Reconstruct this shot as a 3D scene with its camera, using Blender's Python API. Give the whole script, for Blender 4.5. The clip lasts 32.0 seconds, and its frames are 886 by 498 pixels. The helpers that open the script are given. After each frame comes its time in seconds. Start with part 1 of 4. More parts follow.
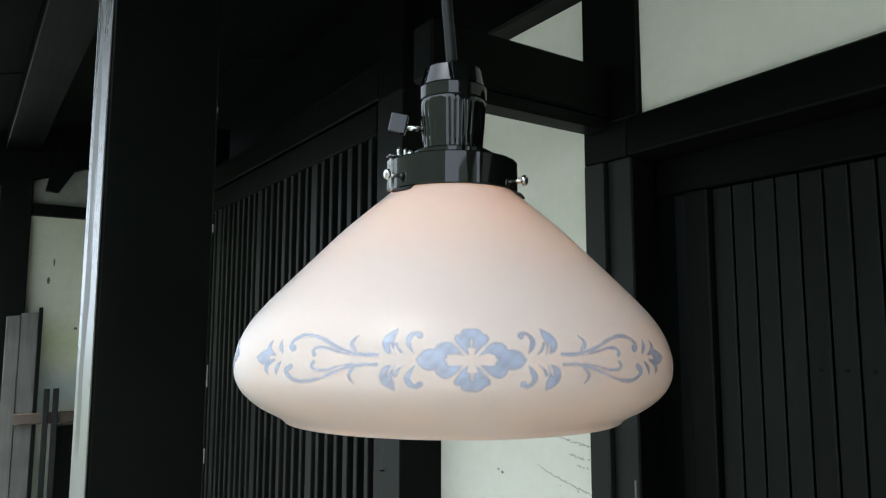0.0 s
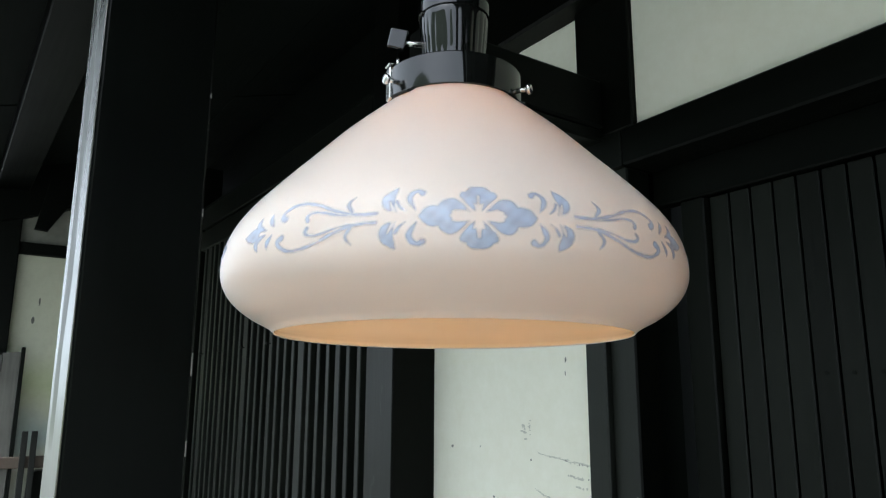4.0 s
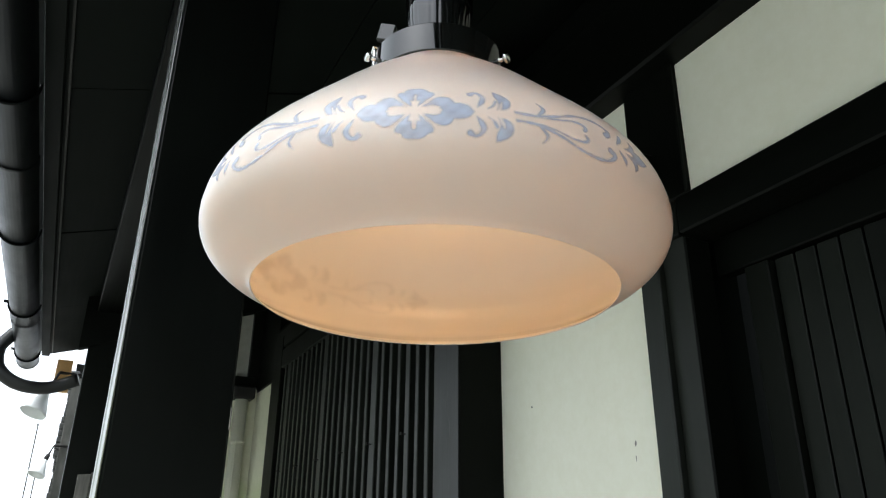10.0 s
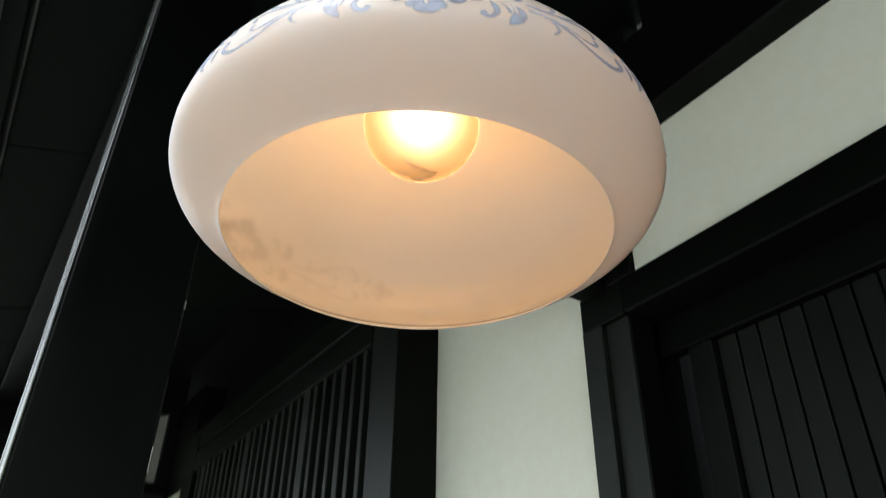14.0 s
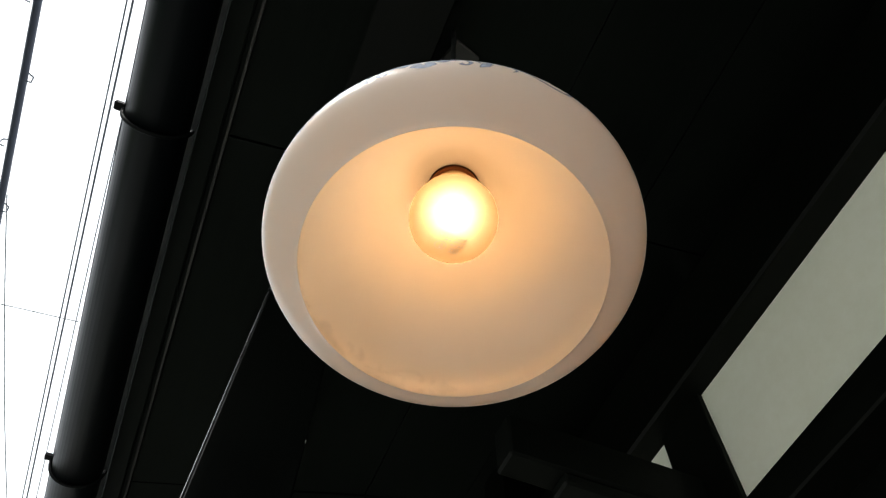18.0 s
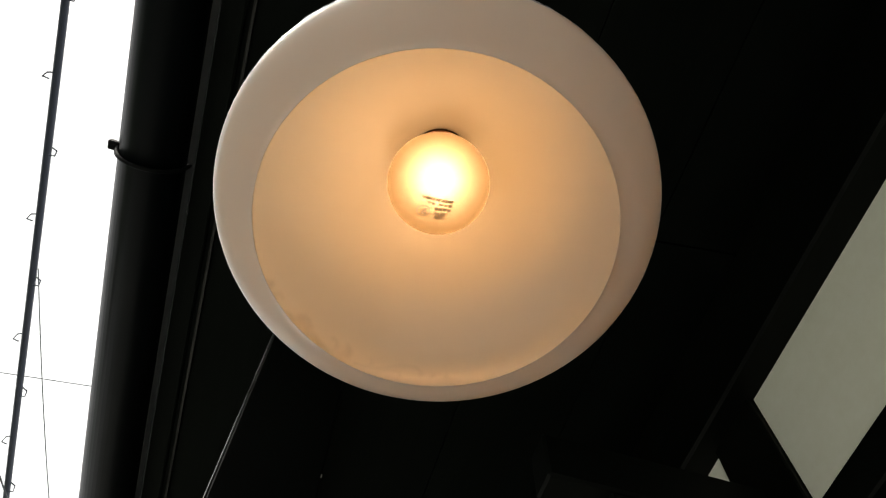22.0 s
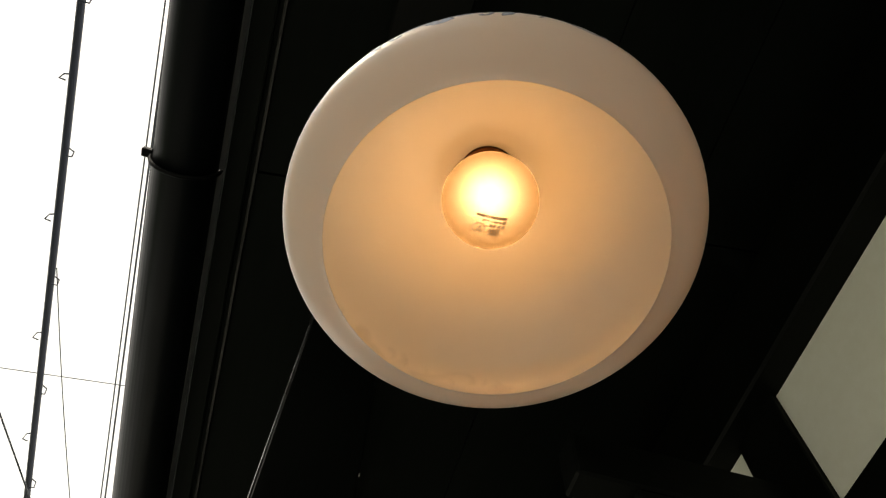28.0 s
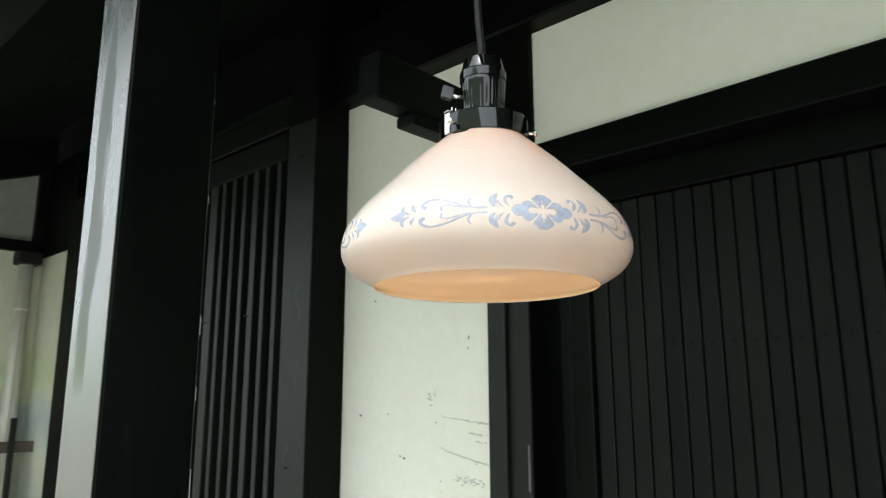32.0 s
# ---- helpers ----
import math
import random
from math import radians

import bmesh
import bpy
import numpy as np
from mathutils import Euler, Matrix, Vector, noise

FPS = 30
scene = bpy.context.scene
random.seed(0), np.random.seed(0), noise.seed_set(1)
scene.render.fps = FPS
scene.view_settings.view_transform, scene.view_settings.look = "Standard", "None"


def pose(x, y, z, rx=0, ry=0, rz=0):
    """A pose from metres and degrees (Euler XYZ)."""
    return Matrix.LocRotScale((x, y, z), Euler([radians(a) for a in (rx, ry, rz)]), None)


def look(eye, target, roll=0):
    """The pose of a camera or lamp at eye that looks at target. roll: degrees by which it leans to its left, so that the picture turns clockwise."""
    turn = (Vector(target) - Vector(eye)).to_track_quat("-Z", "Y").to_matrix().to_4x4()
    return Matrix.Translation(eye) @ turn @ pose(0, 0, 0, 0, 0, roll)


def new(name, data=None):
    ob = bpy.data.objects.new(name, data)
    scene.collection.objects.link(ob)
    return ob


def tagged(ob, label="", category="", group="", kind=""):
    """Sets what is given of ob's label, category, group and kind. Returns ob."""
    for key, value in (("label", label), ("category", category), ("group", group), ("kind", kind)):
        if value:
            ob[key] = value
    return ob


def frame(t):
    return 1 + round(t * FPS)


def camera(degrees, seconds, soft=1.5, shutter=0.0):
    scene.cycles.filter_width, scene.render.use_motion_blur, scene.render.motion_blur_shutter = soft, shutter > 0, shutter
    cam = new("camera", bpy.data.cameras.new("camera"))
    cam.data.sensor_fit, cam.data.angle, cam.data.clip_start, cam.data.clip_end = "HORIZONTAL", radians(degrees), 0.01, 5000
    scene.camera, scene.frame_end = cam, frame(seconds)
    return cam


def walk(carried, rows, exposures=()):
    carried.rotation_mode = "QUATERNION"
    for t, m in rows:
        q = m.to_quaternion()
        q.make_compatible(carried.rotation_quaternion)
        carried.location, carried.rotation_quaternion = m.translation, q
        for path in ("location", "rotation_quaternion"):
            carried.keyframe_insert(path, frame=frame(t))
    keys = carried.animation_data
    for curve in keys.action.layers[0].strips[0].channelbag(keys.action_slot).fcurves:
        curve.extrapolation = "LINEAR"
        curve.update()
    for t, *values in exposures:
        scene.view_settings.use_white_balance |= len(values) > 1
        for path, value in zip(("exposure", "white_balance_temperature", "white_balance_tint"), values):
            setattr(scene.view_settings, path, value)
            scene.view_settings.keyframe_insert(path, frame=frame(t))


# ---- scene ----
cam = camera(62.81, 32.0, 1.2, 0.3)
PATH = [
    (0, -0.2970, -0.4306, 1.7700, 96.78, -0.10, -33.85),
    (0.5, -0.2975, -0.4372, 1.7668, 96.62, -0.31, -34.02),
    (1, -0.2959, -0.4322, 1.7601, 96.64, -0.20, -34.30),
    (1.5, -0.2887, -0.4279, 1.7544, 96.20, -0.49, -34.36),
    (2, -0.2901, -0.4261, 1.7515, 96.08, -0.40, -34.01),
    (2.5, -0.2896, -0.4205, 1.7411, 96.06, -0.22, -34.06),
    (3, -0.2842, -0.4152, 1.7217, 96.19, -0.76, -34.08),
    (3.5, -0.2817, -0.4049, 1.6972, 98.51, -0.62, -34.45),
    (5.5, -0.2501, -0.3677, 1.6218, 106.76, -0.12, -33.91),
    (6, -0.2371, -0.3699, 1.6157, 106.75, -0.34, -33.79),
    (6.5, -0.2345, -0.3754, 1.6105, 107.51, -0.41, -32.91),
    (7, -0.2258, -0.3758, 1.5953, 108.84, -0.79, -31.95),
    (7.5, -0.2177, -0.3810, 1.5865, 109.74, -0.86, -30.93),
    (8, -0.2160, -0.3845, 1.5886, 110.02, -0.65, -30.05),
    (8.5, -0.2006, -0.3874, 1.5826, 110.41, -0.53, -29.30),
    (9, -0.1948, -0.3916, 1.5772, 111.11, -0.72, -28.59),
    (9.5, -0.1977, -0.3942, 1.5717, 111.64, -0.39, -27.94),
    (10, -0.1979, -0.3969, 1.5657, 112.26, -0.46, -27.26),
    (10.5, -0.2016, -0.3995, 1.5648, 112.13, -0.34, -27.06),
    (11, -0.2075, -0.4033, 1.5659, 112.02, -0.11, -27.25),
    (11.5, -0.2057, -0.4053, 1.5640, 112.36, -0.19, -27.00),
    (12, -0.2069, -0.4028, 1.5565, 113.08, -0.51, -27.05),
    (12.5, -0.2086, -0.4044, 1.5576, 112.84, -0.37, -27.11),
    (13, -0.2091, -0.3903, 1.5508, 112.76, -0.45, -27.84),
    (13.5, -0.2102, -0.3551, 1.5523, 112.84, 0.26, -31.67),
    (14, -0.1888, -0.3167, 1.4774, 122.27, -0.63, -33.59),
    (14.5, -0.1238, -0.2810, 1.3436, 139.49, -1.55, -31.03),
    (15, -0.1062, -0.2936, 1.2723, 145.19, -3.01, -27.95),
    (17.5, -0.1021, -0.2577, 1.2544, 151.33, -1.26, -23.05),
    (18, -0.1067, -0.2568, 1.2484, 151.21, -0.87, -22.44),
    (18.5, -0.1054, -0.2579, 1.2445, 151.27, -0.78, -22.08),
    (19, -0.0994, -0.2485, 1.2386, 151.52, -0.72, -21.49),
    (19.5, -0.0929, -0.2309, 1.2570, 152.48, -0.88, -21.56),
    (20, -0.0781, -0.2220, 1.2938, 153.01, -0.88, -21.18),
    (20.5, -0.0561, -0.2133, 1.2959, 154.08, -0.81, -19.75),
    (21, -0.0570, -0.2092, 1.2976, 154.13, -0.78, -18.56),
    (21.5, -0.0498, -0.2003, 1.2983, 154.10, -0.84, -17.95),
    (22, -0.0440, -0.1842, 1.2936, 154.69, -0.88, -16.83),
    (22.5, -0.0542, -0.1968, 1.2974, 155.05, -1.29, -16.31),
    (23, -0.0598, -0.2054, 1.3002, 155.67, -1.57, -15.82),
    (23.5, -0.0632, -0.2025, 1.2963, 156.22, -2.02, -15.76),
    (24, -0.0732, -0.2084, 1.2952, 155.59, -2.05, -15.84),
    (24.5, -0.0739, -0.2107, 1.2923, 155.43, -2.18, -15.74),
    (26.5, -0.0897, -0.2188, 1.2783, 154.92, -1.51, -16.14),
    (27, -0.0925, -0.2192, 1.2808, 154.41, -1.49, -16.29),
    (27.5, -0.0869, -0.2061, 1.2742, 154.31, -1.42, -16.11),
    (28, -0.0836, -0.1992, 1.2759, 154.20, -1.30, -16.06),
    (28.5, -0.0807, -0.2056, 1.2720, 153.98, -1.38, -15.96),
    (29, -0.0793, -0.2240, 1.2530, 152.03, -1.26, -16.43),
    (29.6, -0.1374, -0.2933, 1.3175, 136.50, -2.65, -23.54),
    (30, -0.2122, -0.3404, 1.4518, 118.48, -2.85, -28.31),
    (30.5, -0.3067, -0.3860, 1.5608, 107.68, -2.35, -33.24),
    (31, -0.3339, -0.4157, 1.6008, 102.84, -1.12, -35.10),
    (31.3, -0.3772, -0.4498, 1.5916, 102.22, -1.27, -37.06),
    (31.5, -0.4282, -0.4561, 1.5928, 102.61, -1.26, -39.27),
    (32, -0.5739, -0.4765, 1.5993, 101.79, 0.15, -46.85),
]
EXPOSURES = [(0.0, 1.3, 5750, 6), (3.5, 1.32, 5750, 6), (6.0, 1.45, 5950, 7), (9.0, 1.44, 6050, 7), (13.5, 1.42, 6000, 8), (15.5, 1.46, 5950, 8), (17.5, 1.13, 6250, 8), (19.0, 0.98, 6450, 9), (21.0, 0.74, 6650, 9), (22.0, 0.66, 6850, 9), (23.0, 0.57, 7500, 9), (29.3, 0.57, 7500, 9), (30.3, 1.25, 6900, 6), (31.0, 1.43, 6500, 5), (32.0, 1.62, 6150, 5)]
walk(cam, [(t, pose(x, y, z, rx, ry, rz)) for t, x, y, z, rx, ry, rz in PATH], EXPOSURES)

# ---- world and sun: a bright overcast day ----
world = bpy.data.worlds.new("overcast_sky")
scene.world = world
world.use_nodes = True
wn, wl = world.node_tree.nodes, world.node_tree.links
wn.clear()
sky = wn.new("ShaderNodeTexSky")
sky.sky_type = "NISHITA"
sky.sun_disc = False
sky.sun_elevation, sky.sun_rotation = radians(60), radians(-113)
sky.dust_density, sky.air_density = 4.0, 1.0
grey = wn.new("ShaderNodeHueSaturation")
grey.inputs["Saturation"].default_value = 0.22
back = wn.new("ShaderNodeBackground")
back.inputs["Strength"].default_value = 0.15
wout = wn.new("ShaderNodeOutputWorld")
wl.new(sky.outputs[0], grey.inputs["Color"])
cloud = wn.new("ShaderNodeMixRGB")
cloud.blend_type = "LIGHTEN"
cloud.inputs["Fac"].default_value = 1.0
cloud.inputs["Color2"].default_value = (5.8, 6.0, 6.2, 1)
wl.new(grey.outputs[0], cloud.inputs["Color1"])
wl.new(cloud.outputs[0], back.inputs["Color"])
wl.new(back.outputs[0], wout.inputs[0])

sun_data = bpy.data.lights.new("sun", "SUN")
sun_data.energy, sun_data.angle, sun_data.color = 1.2, radians(25), (1.0, 0.97, 0.92)
sun = new("sun", sun_data)
sun.matrix_world = look((-4.2, -1.8, 8), (0, 0, 0))

# the light bulb of the pendant lamp
bulb_data = bpy.data.lights.new("bulb_light", "POINT")
bulb_data.energy, bulb_data.color, bulb_data.shadow_soft_size = 0.142, (1.0, 0.515, 0.175), 0.052
bulb_data.use_soft_falloff = False
bulb_data.cycles.use_multiple_importance_sampling = False
bulb_light = new("bulb_light", bulb_data)
bulb_light.location = (0, 0, 1.806)


# ---- materials ----
def material(name):
    m = bpy.data.materials.new(name)
    m.use_nodes = True
    m.node_tree.nodes.clear()
    return m, m.node_tree.nodes, m.node_tree.links


def ramp(nodes, stops):
    r = nodes.new("ShaderNodeValToRGB")
    e = r.color_ramp.elements
    while len(e) < len(stops):
        e.new(0.5)
    for k, (p, c) in zip(e, stops):
        k.position, k.color = p, (*c, 1) if len(c) == 3 else (c[0], c[0], c[0], 1)
    return r


def surface(name, dark, light, rough=(0.4, 0.6), grain=(30, 30, 30), patch=2.0, bump=0.15, metallic=0.0, spec=0.5, coords="Object", random_tint=0.0, fine=None):
    """Two-scale procedural surface: fine grain of the given scale, and broad patches."""
    m, n, l = material(name)
    tc = n.new("ShaderNodeTexCoord")
    mp = n.new("ShaderNodeMapping")
    mp.inputs["Scale"].default_value = grain
    fine_noise = n.new("ShaderNodeTexNoise")
    fine_noise.inputs["Scale"].default_value = 1.0
    fine_noise.inputs["Detail"].default_value = 6
    fine_noise.inputs["Roughness"].default_value = 0.65
    broad = n.new("ShaderNodeTexNoise")
    broad.inputs["Scale"].default_value = patch
    broad.inputs["Detail"].default_value = 4
    geo = n.new("ShaderNodeNewGeometry")
    l.new(tc.outputs[coords], mp.inputs["Vector"])
    l.new(mp.outputs[0], fine_noise.inputs["Vector"])
    l.new(geo.outputs["Position"], broad.inputs["Vector"])
    mix = n.new("ShaderNodeMath")
    mix.operation = "MULTIPLY_ADD"
    mix.inputs[1].default_value, mix.inputs[2].default_value = 0.5, 0.0
    half = n.new("ShaderNodeMath")
    half.operation = "MULTIPLY_ADD"
    half.inputs[1].default_value = 0.5
    l.new(fine_noise.outputs["Fac"], mix.inputs[0])
    l.new(broad.outputs["Fac"], half.inputs[0])
    l.new(mix.outputs[0], half.inputs[2])
    col = ramp(n, [(0.3, dark), (0.7, light)])
    l.new(half.outputs[0], col.inputs["Fac"])
    rg = n.new("ShaderNodeMapRange")
    rg.inputs["From Min"].default_value, rg.inputs["From Max"].default_value = 0.3, 0.7
    rg.inputs["To Min"].default_value, rg.inputs["To Max"].default_value = rough
    l.new(half.outputs[0], rg.inputs["Value"])
    b = n.new("ShaderNodeBsdfPrincipled")
    b.inputs["Metallic"].default_value = metallic
    b.inputs["Specular IOR Level"].default_value = spec
    last = col.outputs[0]
    if random_tint:
        oi = n.new("ShaderNodeObjectInfo")
        mr = n.new("ShaderNodeMapRange")
        mr.inputs["To Min"].default_value, mr.inputs["To Max"].default_value = 1 - random_tint, 1 + random_tint
        l.new(oi.outputs["Random"], mr.inputs["Value"])
        hs = n.new("ShaderNodeHueSaturation")
        l.new(mr.outputs[0], hs.inputs["Value"])
        l.new(last, hs.inputs["Color"])
        last = hs.outputs[0]
    l.new(last, b.inputs["Base Color"])
    l.new(rg.outputs[0], b.inputs["Roughness"])
    bp = n.new("ShaderNodeBump")
    bp.inputs["Strength"].default_value, bp.inputs["Distance"].default_value = bump, 0.002
    l.new(fine_noise.outputs["Fac"], bp.inputs["Height"])
    l.new(bp.outputs[0], b.inputs["Normal"])
    out = n.new("ShaderNodeOutputMaterial")
    l.new(b.outputs[0], out.inputs["Surface"])
    return m


WOOD_Z = surface("black_stained_wood_upright", (0.0017, 0.0021, 0.0016), (0.0046, 0.0055, 0.0042), (0.36, 0.52), (90, 90, 3), 3.0, 0.12, spec=0.09, random_tint=0.15)
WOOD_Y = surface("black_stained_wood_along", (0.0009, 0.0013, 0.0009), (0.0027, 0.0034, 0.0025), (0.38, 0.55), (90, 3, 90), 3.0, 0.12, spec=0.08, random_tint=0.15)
WOOD_X = surface("black_stained_wood_across", (0.0012, 0.0016, 0.0011), (0.0036, 0.0045, 0.0034), (0.38, 0.55), (3, 90, 90), 3.0, 0.12, spec=0.08, random_tint=0.15)
# street-facing timber: daylight on it is put into a paler colour
WOOD_LIT = surface("street_lit_black_wood_upright", (0.0036, 0.0046, 0.0037), (0.0118, 0.0136, 0.0108), (0.34, 0.52), (90, 90, 3), 3.0, 0.12, spec=0.27, random_tint=0.2)
DOOR = surface("faded_black_door_board", (0.0024, 0.0032, 0.0024), (0.0066, 0.0080, 0.0062), (0.40, 0.56), (90, 90, 3), 3.0, 0.28, spec=0.17, random_tint=0.4)
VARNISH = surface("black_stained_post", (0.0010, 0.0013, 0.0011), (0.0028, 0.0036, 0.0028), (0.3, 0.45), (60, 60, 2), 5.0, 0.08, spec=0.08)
# street face of the eaves post: reflected sky put into a paler colour
POST_SHEEN = surface("worn_post_face_with_sky_sheen", (0.03, 0.032, 0.03), (0.088, 0.092, 0.082), (0.17, 0.36), (11, 9, 1.6), 5.0, 0.006, spec=1.0)
SOFFIT = surface("black_soffit_board", (0.0026, 0.0036, 0.003), (0.007, 0.0088, 0.0072), (0.5, 0.7), (60, 3, 60), 3.0, 0.1, spec=0.05)
PLASTER = surface("white_lime_plaster", (0.775, 0.758, 0.638), (0.85, 0.842, 0.745), (0.75, 0.9), (38, 38, 38), 2.5, 0.012)
# yard plaster: shade put into the colour, deepest above the beam
PLASTER_YARD = surface("shaded_yard_plaster", (0.47, 0.465, 0.355), (0.585, 0.59, 0.465), (0.75, 0.9), (30, 30, 30), 1.8, 0.05)
PLASTER_SHADED = surface("eaves_shaded_plaster", (0.19, 0.19, 0.165), (0.30, 0.30, 0.26), (0.75, 0.9), (30, 30, 30), 1.8, 0.05)
GUTTER = surface("dark_gutter_sheet", (0.0010, 0.0015, 0.0018), (0.0024, 0.0034, 0.0040), (0.3, 0.44), (20, 4, 20), 4.0, 0.03, spec=0.045)
HOOK = surface("dark_gutter_hook", (0.0012, 0.0015, 0.0016), (0.0030, 0.0036, 0.0038), (0.4, 0.6), (150, 150, 150), 30, 0.1, spec=0.06)
ASPHALT = surface("pale_street_paving", (0.25, 0.25, 0.226), (0.34, 0.34, 0.308), (0.8, 0.95), (120, 120, 120), 0.8, 0.3)
BAKELITE = surface("black_bakelite", (0.003, 0.0035, 0.003), (0.005, 0.0055, 0.005), (0.03, 0.06), (40, 40, 40), 20, 0.0, spec=0.55)
CHROME = surface("bright_steel", (0.62, 0.62, 0.6), (0.74, 0.74, 0.72), (0.15, 0.3), (200, 200, 200), 30, 0.03, metallic=1.0)
IRON = surface("dark_iron", (0.01, 0.01, 0.01), (0.03, 0.028, 0.026), (0.4, 0.6), (150, 150, 150), 30, 0.2, metallic=0.6)
CORD = surface("black_cord_sheath", (0.004, 0.0048, 0.0046), (0.009, 0.010, 0.0095), (0.35, 0.5), (60, 60, 60), 20, 0.1, spec=0.3)


def banded(m, bands):
    """Bands of colour: (height, half width in metres, colour, strength) with ragged limits."""
    n, l = m.node_tree.nodes, m.node_tree.links
    b = [k for k in n if k.type == "BSDF_PRINCIPLED"][0]
    geo = n.new("ShaderNodeNewGeometry")
    cut = n.new("ShaderNodeSeparateXYZ")
    l.new(geo.outputs["Position"], cut.inputs[0])
    rag = n.new("ShaderNodeTexNoise")
    rag.inputs["Scale"].default_value, rag.inputs["Detail"].default_value = 7.0, 5
    l.new(geo.outputs["Position"], rag.inputs["Vector"])
    warp = n.new("ShaderNodeMath")
    warp.operation = "MULTIPLY_ADD"
    warp.inputs[1].default_value = 0.16
    l.new(rag.outputs["Fac"], warp.inputs[0])
    l.new(cut.outputs["Z"], warp.inputs[2])
    last = b.inputs["Base Color"].links[0].from_socket
    for z, half, colour, strength in bands:
        off = n.new("ShaderNodeMath")
        off.operation = "SUBTRACT"
        off.inputs[1].default_value = z + 0.08
        l.new(warp.outputs[0], off.inputs[0])
        far_off = n.new("ShaderNodeMath")
        far_off.operation = "ABSOLUTE"
        l.new(off.outputs[0], far_off.inputs[0])
        amount = n.new("ShaderNodeMapRange")
        amount.interpolation_type = "SMOOTHSTEP"
        amount.inputs["From Min"].default_value, amount.inputs["From Max"].default_value = 0.0, half
        amount.inputs["To Min"].default_value, amount.inputs["To Max"].default_value = strength, 0.0
        l.new(far_off.outputs[0], amount.inputs["Value"])
        mix = n.new("ShaderNodeMixRGB")
        mix.blend_type = "MULTIPLY"
        mix.inputs["Color2"].default_value = (*colour, 1)
        l.new(amount.outputs[0], mix.inputs["Fac"])
        l.new(last, mix.inputs["Color1"])
        last = mix.outputs[0]
    l.new(last, b.inputs["Base Color"])
    return m


# green band on the yard wall, bluish and greyer bands below it
banded(PLASTER_YARD, [(1.74, 0.17, (0.84, 0.93, 0.70), 0.8), (1.50, 0.17, (0.68, 0.78, 0.92), 1.0), (1.1, 0.35, (0.6, 0.66, 0.7), 0.8)])


def worn_streak(m, y, half, z_low):
    """A matt grey streak worn down the middle of a glossy face, above a duller, browner foot."""
    n, l = m.node_tree.nodes, m.node_tree.links
    b = [k for k in n if k.type == "BSDF_PRINCIPLED"][0]
    geo = n.new("ShaderNodeNewGeometry")
    cut = n.new("ShaderNodeSeparateXYZ")
    l.new(geo.outputs["Position"], cut.inputs[0])

    def node_math(op, a, c):
        k = n.new("ShaderNodeMath")
        k.operation = op
        for i, v in enumerate((a, c)):
            if isinstance(v, (int, float)):
                k.inputs[i].default_value = v
            else:
                l.new(v, k.inputs[i])
        return k.outputs[0]

    def step(v, lo, hi):
        k = n.new("ShaderNodeMapRange")
        k.interpolation_type = "SMOOTHSTEP"
        k.inputs["From Min"].default_value, k.inputs["From Max"].default_value = lo, hi
        l.new(v, k.inputs["Value"])
        return k.outputs[0]

    squash = n.new("ShaderNodeMapping")
    squash.inputs["Scale"].default_value = (20, 22, 4.5)
    l.new(geo.outputs["Position"], squash.inputs["Vector"])
    rag = n.new("ShaderNodeTexNoise")
    rag.inputs["Scale"].default_value, rag.inputs["Detail"].default_value = 1.0, 4
    l.new(squash.outputs[0], rag.inputs["Vector"])
    wave = node_math("MULTIPLY", node_math("SUBTRACT", rag.outputs["Fac"], 0.5), 0.09)
    across = node_math("ABSOLUTE", node_math("ADD", node_math("SUBTRACT", cut.outputs["Y"], y), wave), 0)
    inside = node_math("SUBTRACT", 1.0, step(across, half - 0.006, half + 0.007))
    up = step(node_math("ADD", cut.outputs["Z"], wave), z_low - 0.03, z_low + 0.05)
    streak = node_math("MULTIPLY", inside, up)
    foot = node_math("MULTIPLY", node_math("SUBTRACT", 1.0, step(node_math("ADD", cut.outputs["Z"], wave), z_low - 0.1, z_low + 0.16)), 0.55)
    worn = node_math("MAXIMUM", streak, foot)
    l.new(node_math("SUBTRACT", 1.0, node_math("MULTIPLY", worn, 0.4)), b.inputs["Specular IOR Level"])
    rough = b.inputs["Roughness"].links[0].from_socket
    l.new(node_math("ADD", rough, node_math("MULTIPLY", worn, 0.3)), b.inputs["Roughness"])
    last = b.inputs["Base Color"].links[0].from_socket
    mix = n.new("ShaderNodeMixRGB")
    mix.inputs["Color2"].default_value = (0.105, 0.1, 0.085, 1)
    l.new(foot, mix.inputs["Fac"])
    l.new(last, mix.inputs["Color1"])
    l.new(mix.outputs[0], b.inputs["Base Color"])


worn_streak(POST_SHEEN, 0.648, 0.02, 1.60)
# green band painted where the face mirrors greenery, beige band below
banded(POST_SHEEN, [(1.66, 0.16, (0.82, 0.92, 0.6), 0.9), (1.40, 0.22, (0.9, 0.86, 0.74), 0.9)])


